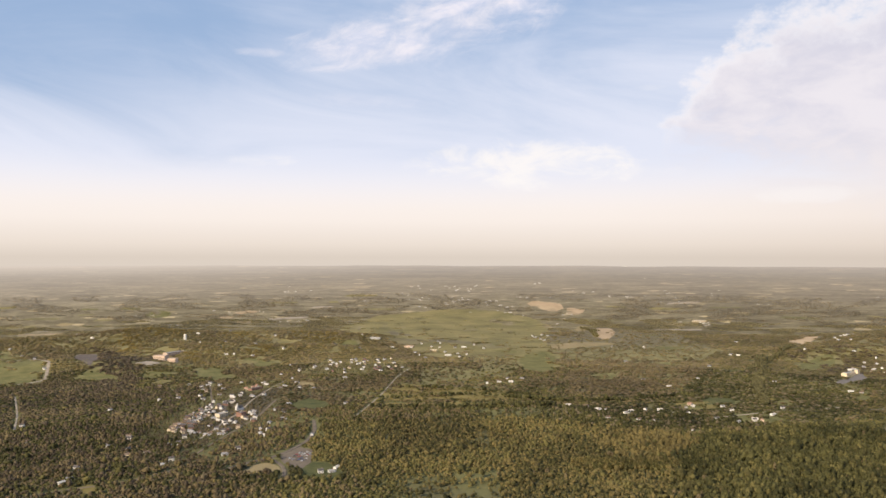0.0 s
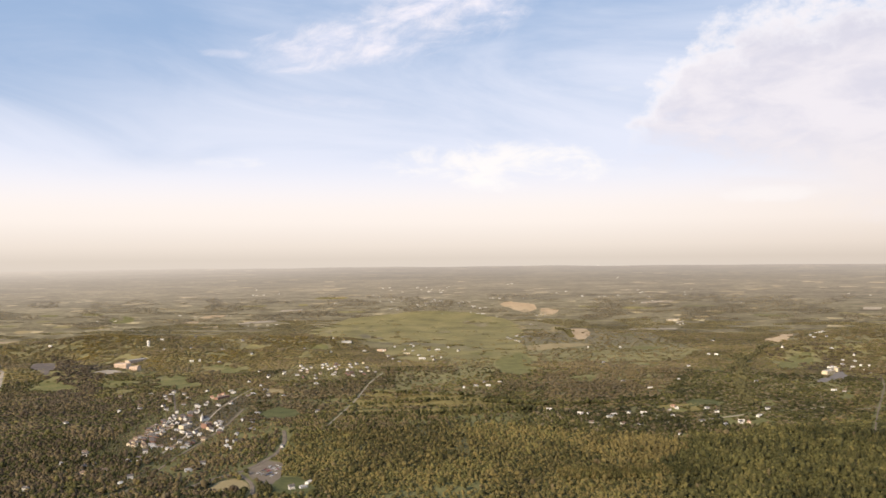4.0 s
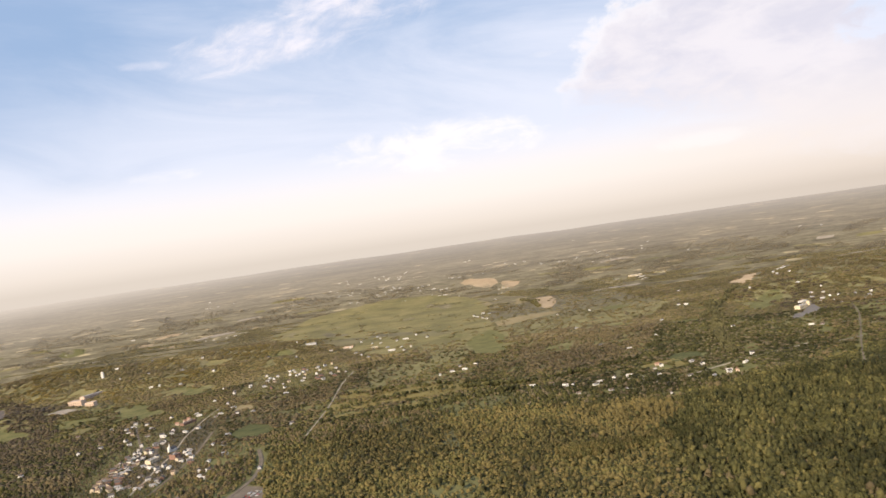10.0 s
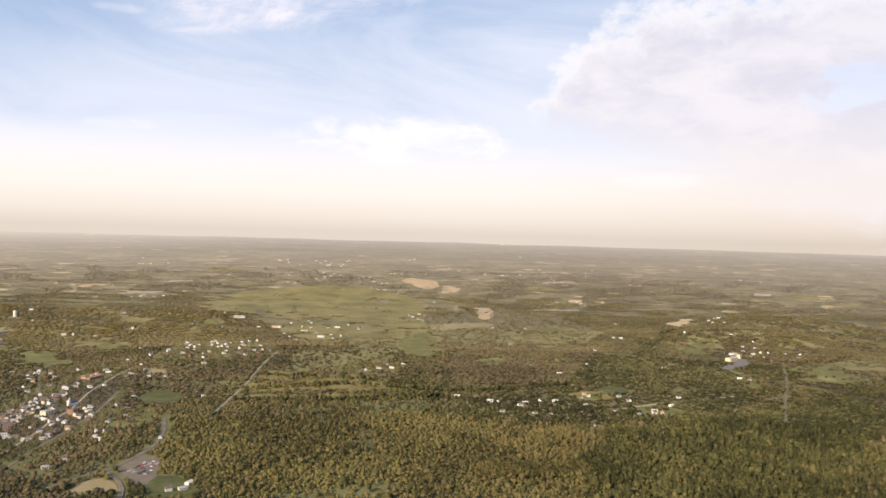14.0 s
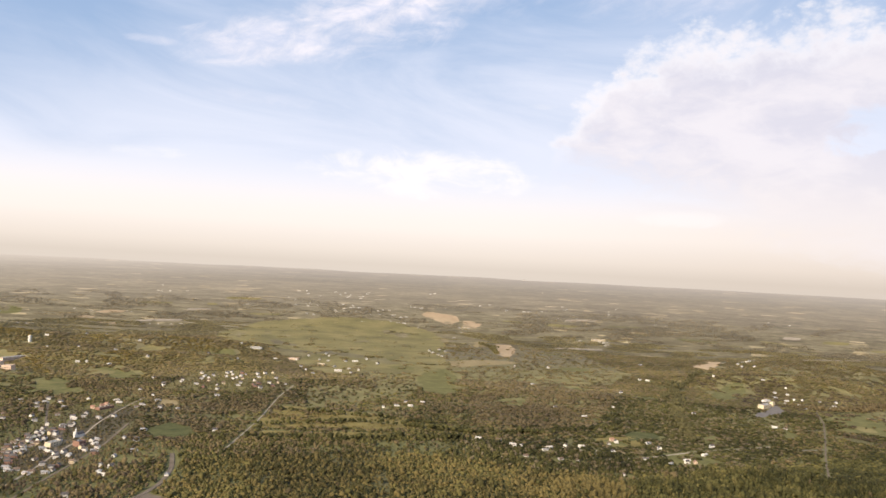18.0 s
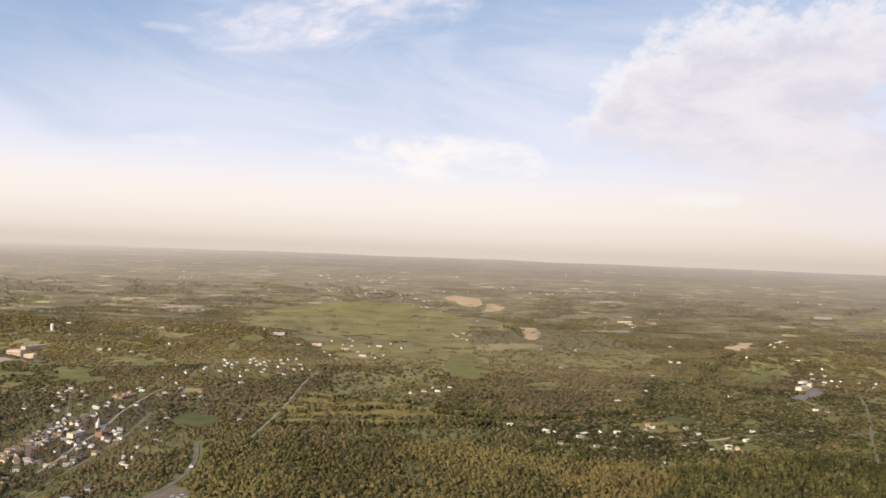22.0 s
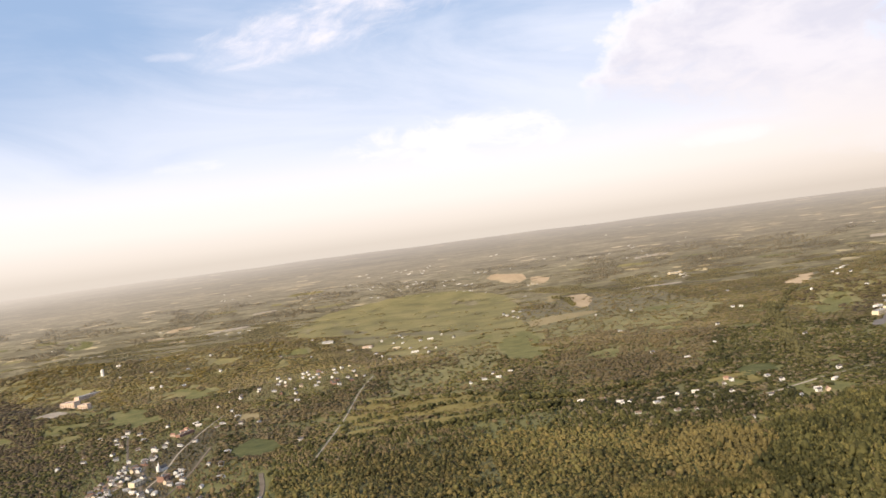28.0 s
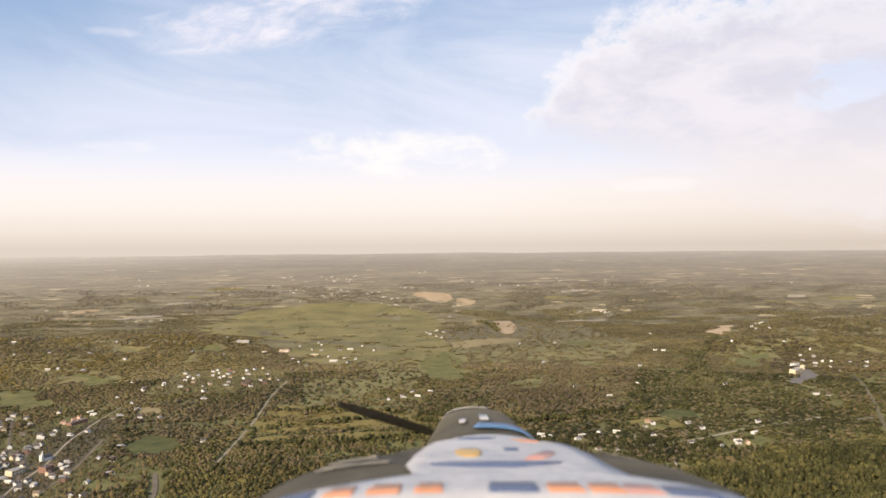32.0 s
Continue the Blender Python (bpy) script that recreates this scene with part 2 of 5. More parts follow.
def foliage(name, dark, mid, light, through=0.32, speck=1.0):
    """Crowns: a shade for every tree by a cellular pattern of a tree's width, drift over the wood, leaf grain."""
    m, n, b = material(name, 0.75, 0.0, 0.2)
    p = position(n)
    cell = n.add("ShaderNodeTexVoronoi")
    n.plug(p, cell.inputs["Vector"])
    cell.inputs["Scale"].default_value = 1 / 7
    r, g, _ = n.separate(cell.outputs["Color"])
    drift = n.noise(p, 1 / 55, 4, 0.6)
    island = n.add("ShaderNodeNewGeometry").outputs["Random Per Island"]
    stand_tone = n.smooth(n.noise(p, 1 / 260, 4, 0.6, 0.5), 0.3, 0.7)
    k = n.math("ADD", n.math("ADD", n.math("MULTIPLY", r, 0.30 * speck), n.math("MULTIPLY", drift, 0.5 + 0.25 * (1 - speck))), n.math("ADD", n.math("MULTIPLY", island, 0.20 * speck), n.math("MULTIPLY", stand_tone, 0.34 + 0.25 * (1 - speck))))
    c = n.ramp(n.math("MULTIPLY", k, 0.9), [(0.24, dark), (0.52, mid), (0.80, light)])
    leaf = n.noise(p, 1.3, 3, 0.6)
    c = n.mix(n.smooth(leaf, 0.3, 0.75), n.mix(1.0, c, (0.70, 0.70, 0.68, 1), "MULTIPLY"), c)
    n.plug(c, b.inputs["Base Color"])
    # thin leaves let light through
    lit = n.add("ShaderNodeBsdfTranslucent")
    n.plug(n.mix(1.0, c, (1.25, 1.2, 0.8, 1), "MULTIPLY"), lit.inputs[0])
    both = n.add("ShaderNodeMixShader")
    both.inputs[0].default_value = through
    n.plug(b.outputs[0], both.inputs[1])
    n.plug(lit.outputs[0], both.inputs[2])
    n.plug(both.outputs[0], m.node_tree.nodes["Material Output"].inputs[0])
    return m


def grassland(name, stops, big=1 / 120, streak=None, bumpy=0.5, far_haze=False):
    """Turf or tilled soil, with drifts at field size and grain of a metre or two."""
    m, n, b = material(name, 0.95, 0.0, 0.1)
    p = position(n)
    px, py, pz = n.separate(p)
    k = n.math("ADD", n.math("MULTIPLY", n.noise(p, big, 5, 0.6, 0.4), 0.7), n.math("MULTIPLY", n.noise(p, 0.16, 4, 0.6), 0.3))
    if streak:
        w = n.noise(n.combine(n.math("MULTIPLY", px, streak[0]), n.math("MULTIPLY", py, streak[1]), 0.0), 1.0, 3, 0.5)
        k = n.math("ADD", n.math("MULTIPLY", k, 0.6), n.math("MULTIPLY", w, 0.4))
    c = n.ramp(k, stops)
    # distance haze painted into the turf colour: paler from y 1550, greyer from 2500
    if far_haze:
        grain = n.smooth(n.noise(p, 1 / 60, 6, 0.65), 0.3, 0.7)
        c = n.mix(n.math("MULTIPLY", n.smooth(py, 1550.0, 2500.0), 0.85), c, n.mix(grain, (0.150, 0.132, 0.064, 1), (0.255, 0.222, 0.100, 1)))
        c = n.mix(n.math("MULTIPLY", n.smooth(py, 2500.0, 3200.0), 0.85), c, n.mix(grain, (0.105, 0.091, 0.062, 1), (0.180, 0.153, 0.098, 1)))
    n.plug(c, b.inputs["Base Color"])
    bump(n, b, n.noise(p, 0.6, 4, 0.6), bumpy, 0.6)
    return m


BRIGHT = 1.11        # one scale for the albedo of all land and leaves


def col(r, g, b):
    return (r * BRIGHT, g * BRIGHT, b * BRIGHT, 1.0)


MAT = {}
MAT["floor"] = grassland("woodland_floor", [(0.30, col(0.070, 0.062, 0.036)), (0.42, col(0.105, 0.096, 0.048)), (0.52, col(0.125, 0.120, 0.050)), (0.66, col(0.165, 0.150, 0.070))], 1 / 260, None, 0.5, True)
MAT["meadow"] = grassland("meadow_grass", [(0.34, col(0.088, 0.080, 0.040)), (0.46, col(0.150, 0.131, 0.058)), (0.55, col(0.188, 0.160, 0.070)), (0.68, col(0.232, 0.190, 0.090))], 1 / 150)
MAT["lawn"] = grassland("green_grass", [(0.32, col(0.080, 0.078, 0.032)), (0.46, col(0.112, 0.108, 0.042)), (0.56, col(0.142, 0.130, 0.052)), (0.68, col(0.185, 0.162, 0.072))], 1 / 34)
MAT["turf"] = grassland("dark_turf", [(0.32, col(0.046, 0.052, 0.022)), (0.5, col(0.074, 0.078, 0.031)), (0.68, col(0.108, 0.102, 0.044))], 1 / 30)
MAT["olive"] = grassland("rough_pasture", [(0.3, col(0.120, 0.098, 0.036)), (0.5, col(0.168, 0.136, 0.050)), (0.7, col(0.215, 0.172, 0.066))], 1 / 70, (0.006, 0.05))
MAT["soil"] = grassland("tilled_soil", [(0.3, col(0.25, 0.187, 0.118)), (0.5, col(0.325, 0.245, 0.155)), (0.7, col(0.41, 0.312, 0.205))], 1 / 90, (0.02, 0.004))
MAT["fallow"] = grassland("dark_fallow", [(0.3, col(0.085, 0.070, 0.062)), (0.5, col(0.11, 0.092, 0.08)), (0.7, col(0.14, 0.118, 0.098))], 1 / 50)
MAT["stubble"] = grassland("dull_stubble", [(0.3, col(0.18, 0.145, 0.075)), (0.5, col(0.225, 0.18, 0.095)), (0.7, col(0.28, 0.22, 0.125))], 1 / 70, (0.02, 0.004))
MAT["gravel"] = grassland("pale_gravel", [(0.3, col(0.20, 0.17, 0.13)), (0.5, col(0.27, 0.23, 0.18)), (0.7, col(0.34, 0.29, 0.23))], 1 / 25)
MAT["asphalt"] = grassland("worn_asphalt", [(0.3, col(0.105, 0.085, 0.064)), (0.5, col(0.140, 0.114, 0.087)), (0.7, col(0.175, 0.145, 0.112))], 1 / 20, None, 0.1)
MAT["yard"] = grassland("worn_yards", [(0.3, col(0.060, 0.052, 0.036)), (0.5, col(0.090, 0.078, 0.050)), (0.7, col(0.13, 0.112, 0.072))], 1 / 25, None, 0.4)
MAT["paving"] = grassland("smooth_grey_paving", [(0.3, col(0.12, 0.108, 0.10)), (0.5, col(0.145, 0.131, 0.12)), (0.7, col(0.175, 0.158, 0.145))], 1 / 20, None, 0.1)
MAT["concrete"] = grassland("pale_concrete", [(0.3, col(0.22, 0.185, 0.145)), (0.5, col(0.285, 0.24, 0.185)), (0.7, col(0.35, 0.30, 0.235))], 1 / 20, None, 0.1)
MAT["ballast"] = grassland("brown_ballast", [(0.3, col(0.11, 0.085, 0.06)), (0.5, col(0.16, 0.125, 0.09)), (0.7, col(0.21, 0.17, 0.12))], 1 / 30, None, 0.3)
MAT["fresh"] = foliage("fresh_leaves", col(0.044, 0.042, 0.017), col(0.092, 0.083, 0.031), col(0.220, 0.192, 0.070), 0.4)
MAT["green"] = foliage("green_leaves", col(0.029, 0.030, 0.013), col(0.057, 0.057, 0.021), col(0.140, 0.130, 0.047), 0.4)
MAT["brown"] = foliage("budding_leaves", col(0.084, 0.064, 0.035), col(0.146, 0.112, 0.058), col(0.217, 0.168, 0.085))
MAT["grey"] = foliage("bare_twigs", col(0.099, 0.078, 0.052), col(0.159, 0.127, 0.078), col(0.224, 0.185, 0.112))
MAT["creek"] = foliage("creek_leaves", col(0.060, 0.055, 0.026), col(0.104, 0.094, 0.042), col(0.150, 0.134, 0.060))
# bare twigs, darkened by putting a hollow's shade into their colour
MAT["plum"] = foliage("bare_twigs_with_shade", col(0.068, 0.052, 0.035), col(0.100, 0.076, 0.049), col(0.147, 0.112, 0.068))
MAT["golden"] = foliage("golden_leaves", col(0.083, 0.067, 0.028), col(0.152, 0.122, 0.047), col(0.230, 0.181, 0.068))
# far foliage with haze put into it: paler, more see-through, less varied
MAT["fresh_pale"] = foliage("hazed_leaves", col(0.204, 0.175, 0.092), col(0.311, 0.264, 0.130), col(0.426, 0.355, 0.179), 0.62, 0.45)
# golden here paints the sunlight on the far slopes
MAT["golden_pale"] = foliage("hazed_golden_leaves", col(0.228, 0.180, 0.070), col(0.314, 0.248, 0.093), col(0.396, 0.314, 0.122), 0.62, 0.45)
MAT["green_pale"] = foliage("hazed_green_leaves", col(0.173, 0.152, 0.081), col(0.248, 0.220, 0.106), col(0.332, 0.290, 0.129), 0.62, 0.45)
MAT["brown_pale"] = foliage("hazed_buds", col(0.224, 0.181, 0.118), col(0.316, 0.257, 0.157), col(0.415, 0.340, 0.201), 0.62, 0.45)
MAT["grey_pale"] = foliage("hazed_twigs", col(0.229, 0.191, 0.136), col(0.317, 0.262, 0.177), col(0.404, 0.338, 0.227), 0.62, 0.45)
# farther woods, with still more haze in the colour
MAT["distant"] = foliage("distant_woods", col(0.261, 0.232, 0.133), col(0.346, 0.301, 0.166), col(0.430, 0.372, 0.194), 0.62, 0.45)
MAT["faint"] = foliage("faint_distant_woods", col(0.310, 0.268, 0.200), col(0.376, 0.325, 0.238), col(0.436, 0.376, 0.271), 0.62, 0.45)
MAT["bark"] = plain("bark", (0.10, 0.078, 0.055), 0.9, 0, 0.2)
WALLS = {"white": plain("white_siding", (0.70, 0.67, 0.62), 0.6), "cream": plain("cream_siding", (0.66, 0.55, 0.38), 0.65), "grey": plain("grey_siding", (0.46, 0.45, 0.43), 0.65),
         "brick": plain("red_brick", (0.26, 0.15, 0.11), 0.8), "tan": plain("tan_stone", (0.62, 0.47, 0.35), 0.75)}
ROOFS = {"dark": plain("dark_shingles", (0.11, 0.10, 0.095), 0.85, 0, 0.2), "grey": plain("grey_shingles", (0.34, 0.33, 0.32), 0.8, 0, 0.2), "brown": plain("brown_shingles", (0.19, 0.14, 0.105), 0.85, 0, 0.2),
         "rust": plain("red_metal", (0.34, 0.19, 0.13), 0.6, 0, 0.2), "pale": plain("pale_membrane", (0.66, 0.61, 0.53), 0.6, 0, 0.15), "pink": plain("pinkish_membrane", (0.50, 0.37, 0.28), 0.7, 0, 0.15)}
GLASS = plain("window_glass", (0.03, 0.035, 0.045), 0.12, 0, 0.05)

# Land ------------------------------------------------------------------------
NEAR, EDGE, EYE = 3300.0, 4740.0, 317.0     # where the far country begins, its rim, the height of flight
CENTRE = np.array([0.0, 200.0])
rng = np.random.default_rng(7)


def relief(x, y):
    """Height of the land: low swells, and a far country that climbs slowly to the skyline."""
    x, y = np.asarray(x, float), np.asarray(y, float)
    r = np.hypot(x - CENTRE[0], y - CENTRE[1])
    q = np.clip((r - NEAR) / (EDGE - NEAR), 0, 1 - 1e-8)
    true = NEAR - (EDGE - NEAR) * np.log(1 - q)
    far = np.where(r > NEAR, EYE * (1 - r / np.minimum(np.maximum(true, r), 34000.0)), 0.0)
    swell = 2.0 * np.sin(x / 170 + 0.6 * np.sin(y / 230)) * np.sin(y / 210 + 0.4) + 1.2 * np.sin(x / 71 + y / 93)
    ridge = sum(h * np.exp(-((x - cx) / sx) ** 2 - ((y - cy) / sy) ** 2) for cx, cy, sx, sy, h in HILLS)
    return far + swell + ridge * np.clip((NEAR + 500 - r) / 500, 0, 1)


HILLS = [(-1080, 2900, 300, 200, 60), (-560, 3000, 240, 140, 42), (1780, 3000, 400, 220, 40), (-1500, 2750, 220, 180, 30), (-1000, 2300, 220, 140, 26), (-430, 2680, 170, 100, 30), (1250, 2650, 300, 120, 20), (-250, 2980, 150, 90, 26), (-760, 2640, 170, 100, 30), (1500, 2550, 240, 110, 26)]


def mesh_object(name, verts, faces, mat, parent=None, smooth=False):
    me = bpy.data.meshes.new(name)
    me.from_pydata([tuple(v) for v in verts], [], faces)
    me.materials.append(mat)
    if smooth:
        me.shade_smooth()
    ob = new(name, me)
    ob.parent = parent
    return ob


def part(name, bm, mat, parent, label=""):
    me = bpy.data.meshes.new(name)
    bm.to_mesh(me)
    bm.free()
    me.materials.append(mat)
    ob = new(name, me)
    ob.parent = parent
    return tagged(ob, label)


def build_ground():
    rings = np.concatenate([[0.0], np.linspace(150, 600, 6), np.linspace(640, 3280, 110), NEAR + (EDGE - NEAR) * (1 - np.exp(-(np.geomspace(3300, 36000, 100) - 3300) / (EDGE - NEAR)))])
    spokes = np.radians(np.linspace(-180, 180, 289)[:-1])
    count = len(spokes)
    verts, faces = [], []
    for r in rings[1:]:
        x, y = CENTRE[0] + r * np.sin(spokes), CENTRE[1] + r * np.cos(spokes)
        verts += list(np.column_stack([x, y, relief(x, y)]))
    for k in range(len(rings) - 2):
        for j in range(count):
            a, b = k * count + j, k * count + (j + 1) % count
            faces.append((a, a + count, b + count, b))
    verts.append((CENTRE[0], CENTRE[1], float(relief(*CENTRE))))
    faces += [(len(verts) - 1, j, (j + 1) % count) for j in range(count)]
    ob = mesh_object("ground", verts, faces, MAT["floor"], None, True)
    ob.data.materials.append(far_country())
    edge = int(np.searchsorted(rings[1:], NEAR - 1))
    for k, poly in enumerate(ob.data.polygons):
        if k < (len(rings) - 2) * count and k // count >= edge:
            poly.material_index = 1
    tagged(ob, "rolling spring countryside of woodland floor and rough grass", "ground", "", "structure")


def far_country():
    """Backdrop of distance: woods, fields and hamlets merging into painted haze towards the bright skyline."""
    m, n, b = material("hazy_distance", 1.0, 0.0, 0.0)
    p = position(n)
    x, y, z = n.separate(p)
    away = n.combine(n.math("MULTIPLY", x, 1 / 420), n.math("MULTIPLY", y, 1 / 160), n.math("MULTIPLY", z, 1 / 11))
    patch = n.noise(away, 1.0, 7, 0.66, 0.4)
    woods = n.noise(n.combine(n.math("MULTIPLY", x, 1 / 34), n.math("MULTIPLY", y, 1 / 30), n.math("MULTIPLY", z, 1 / 1.8)), 1.0, 5, 0.7)
    k = n.math("ADD", n.math("MULTIPLY", patch, 0.5), n.math("MULTIPLY", woods, 0.5))
    k = n.math("SUBTRACT", k, n.math("MULTIPLY", n.smooth(x, 200.0, 1700.0), 0.035))        # darker towards the east
    c = n.ramp(k, [(0.38, col(0.064, 0.055, 0.042)), (0.45, col(0.108, 0.094, 0.068)), (0.53, col(0.152, 0.133, 0.092)), (0.62, col(0.23, 0.198, 0.145))])
    # long thin plots of farmland and roofs, seen edge on
    bearing = n.math("ARCTAN2", x, y)
    plot = n.add("ShaderNodeTexVoronoi")
    n.plug(n.combine(n.math("MULTIPLY", bearing, 70.0), n.math("MULTIPLY", z, 0.30), n.math("MULTIPLY", y, 0.003)), plot.inputs["Vector"])
    plot.inputs["Scale"].default_value = 1.0
    lot, tone, _ = n.separate(plot.outputs["Color"])
    tilled = n.mix(tone, col(0.20, 0.16, 0.095), col(0.36, 0.30, 0.21))
    c = n.mix(n.math("MULTIPLY", n.smooth(lot, 0.952, 0.960), n.smooth(n.noise(p, 1 / 260, 3, 0.5), 0.40, 0.56)), c, tilled)
    c = n.mix(n.math("MULTIPLY", n.smooth(lot, 0.30, 0.20), 0.45), c, col(0.062, 0.054, 0.036))
    # haze painted as emission, growing with height and stronger in the west
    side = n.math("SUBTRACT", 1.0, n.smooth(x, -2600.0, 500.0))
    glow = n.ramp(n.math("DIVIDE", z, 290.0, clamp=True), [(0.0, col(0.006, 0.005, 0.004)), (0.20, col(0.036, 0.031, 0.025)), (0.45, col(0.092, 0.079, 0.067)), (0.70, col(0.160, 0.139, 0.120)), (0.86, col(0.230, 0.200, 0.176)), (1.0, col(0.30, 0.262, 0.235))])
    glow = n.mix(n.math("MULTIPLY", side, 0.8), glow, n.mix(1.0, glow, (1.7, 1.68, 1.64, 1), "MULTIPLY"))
    c = n.mix(n.smooth(z, 0.0, 130.0), n.mix(1.0, c, (1.16, 1.14, 1.0, 1), "MULTIPLY"), c)      # greener where it is nearer, with less haze in the colour
    # base colour dimmed as the emitted haze takes over
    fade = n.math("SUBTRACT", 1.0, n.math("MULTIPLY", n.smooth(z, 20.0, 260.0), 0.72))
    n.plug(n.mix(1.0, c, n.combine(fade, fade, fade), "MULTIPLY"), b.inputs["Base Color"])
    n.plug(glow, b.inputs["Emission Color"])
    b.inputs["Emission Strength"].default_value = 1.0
    return m


build_ground()

# Plan of the land: fields, roads, yards (metres) -------------------------------
FIELDS = {}


def inside(poly, x, y):
    x, y = np.asarray(x, float), np.asarray(y, float)
    hit = np.zeros(x.shape, bool)
    pts = list(poly)
    for (x0, y0), (x1, y1) in zip(pts, pts[1:] + pts[:1]):
        cross = ((y0 > y) != (y1 > y)) & (x < (x1 - x0) * (y - y0) / (y1 - y0 + 1e-9) + x0)
        hit ^= cross
    return hit


def rounded(poly, step=12.0):
    """The outline of a field, cut into short runs, with round corners and an edge that swings in and out."""
    out = []
    pts = [np.array(p, float) for p in poly]
    for k, p in enumerate(pts):
        q, o = pts[(k + 1) % len(pts)], pts[k - 1]
        a, b = p + (o - p) * 0.22, p + (q - p) * 0.22
        for s in (0.0, 0.33, 0.67, 1.0):
            out.append((1 - s) ** 2 * a + 2 * s * (1 - s) * p + s * s * b)
        c = q + (p - q) * 0.22
        far = np.linalg.norm(c - b)
        runs = max(2, min(40, int(far / step)))
        side = np.array([q[1] - p[1], p[0] - q[0]]) / (np.linalg.norm(q - p) + 1e-9)
        swing, ph = min(16.0, 0.07 * far), rng.uniform(0, 6.28, 3)
        for j in range(1, runs):
            u = j / runs
            wave = 0.6 * math.sin(6.3 * u + ph[0]) + 0.4 * math.sin(15 * u + ph[1]) + 0.3 * math.sin(37 * u + ph[2])
            out.append(b + (c - b) * u + side * swing * wave * math.sin(math.pi * u) ** 0.5 + rng.normal(0, 0.7, 2))
    return out


def field(name, poly, mat, label, category="field", lift=0.35):
    edge = rounded(poly)
    bm = bmesh.new()
    mid = np.mean(edge, 0)
    rows = []
    for s in (1.0, 0.75, 0.5, 0.25):
        rows.append([bm.verts.new((*(mid + (p - mid) * s), float(relief(*(mid + (p - mid) * s))) + lift)) for p in edge])
    for a, b in zip(rows, rows[1:]):
        for k in range(len(edge)):
            j = (k + 1) % len(edge)
            bm.faces.new((a[k], a[j], b[j], b[k]))
    top = bm.verts.new((*mid, float(relief(*mid)) + lift))
    for k in range(len(edge)):
        bm.faces.new((rows[-1][k], rows[-1][(k + 1) % len(edge)], top))
    bmesh.ops.recalc_face_normals(bm, faces=bm.faces)
    if sum(f.normal.z for f in bm.faces) < 0:
        bmesh.ops.reverse_faces(bm, faces=bm.faces)
    ob = part(name, bm, MAT[mat], None)
    tagged(ob, label, category, "", "structure")
    FIELDS.setdefault("all", []).append((poly, name))
    return ob


ROADS = []


def road(name, line, width, mat, label, lift=0.6, clear=5.0):
    pts = [np.array(p, float) for p in line]
    way = []
    for a, b in zip(pts, pts[1:]):
        runs = max(2, int(np.linalg.norm(b - a) / 18))
        way += [a + (b - a) * k / runs for k in range(runs)]
    way.append(pts[-1])
    for _ in range(3):
        way = [way[0]] + [(way[k - 1] + 2 * way[k] + way[k + 1]) / 4 for k in range(1, len(way) - 1)] + [way[-1]]
    bm = bmesh.new()
    last = None
    for k, p in enumerate(way):
        d = way[min(k + 1, len(way) - 1)] - way[max(k - 1, 0)]
        side = np.array([d[1], -d[0]]) / (np.linalg.norm(d) + 1e-9) * width / 2
        z = float(relief(*p)) + lift
        row = [bm.verts.new((*(p + side * s), z - drop)) for s, drop in ((-1.25, 0.7), (-1, 0), (1, 0), (1.25, 0.7))]
        if last:
            for j in range(3):
                bm.faces.new((last[j], last[j + 1], row[j + 1], row[j]))
        last = row
    bmesh.ops.recalc_face_normals(bm, faces=bm.faces)
    ob = part(name, bm, MAT[mat], None)
    tagged(ob, label, "road", "", "structure")
    ROADS.append((way, width / 2 + clear))
    return ob


field("meadow", [(-480, 3560), (-330, 4180), (60, 4420), (322, 4300), (480, 3960), (460, 3404), (388, 3036), (365, 2560), (230, 2480), (110, 2640), (-60, 2760), (-300, 3120)], "meadow", "wide pale green open meadow between woods")
field("ploughed_field", [(608, 3667), (672, 3690), (632, 3468), (567, 3408)], "stubble", "pale stubble strip beside a ploughed field")
field("meadow", [(241, 2548), (349, 2733), (361, 2520), (305, 2239), (228, 2256)], "lawn", "fresh green hay field beside brown woods", lift=0.9)
field("pasture", [(-123, 2017), (121, 1945), (228, 1827), (104, 1772), (-141, 1791)], "olive", "yellow-olive rough pasture with hedge lines")
field("pasture", [(-112, 1697), (-139, 1760), (29, 1753), (136, 1733), (36, 1668)], "olive", "yellow-olive rough pasture beside the road", lift=0.6)
field("sports_field", [(-331, 1741), (-301, 1811), (-259, 1771), (-240, 1716), (-260, 1675), (-311, 1688)], "turf", "mown green sports field at the town's edge")
field("pasture", [(-664, 2107), (-693, 2308), (-649, 2316), (-547, 2112), (-587, 2049)], "lawn", "bright green sloping pasture above the town")
field("pasture", [(-644, 2544), (-523, 2467), (-475, 2319), (-549, 2339)], "lawn", "green pasture between scattered houses")
field("pasture", [(-1427, 2579), (-1247, 2441), (-1125, 2259), (-1035, 2055), (-1087, 1964), (-1280, 2133)], "lawn", "bright green field ringed by a pale track")
field("ploughed_field", [(1275, 2960), (1410, 3090), (1440, 3060), (1310, 2860), (1270, 2880)], "soil", "bare pinkish ploughed field")
field("ploughed_field", [(472, 4564), (524, 4631), (669, 4534), (665, 4398), (588, 4278), (545, 4381)], "soil", "large bare tan ploughed field")
field("ploughed_field", [(680, 3590), (758, 3575), (706, 3280), (643, 3125), (609, 3233)], "soil", "bare tan ploughed field with a hedge")
field("ploughed_field", [(395, 2934), (513, 2997), (629, 3007), (650, 2935), (531, 2856), (379, 2762)], "stubble", "long dull stubble strip below ploughed fields", lift=0.8)
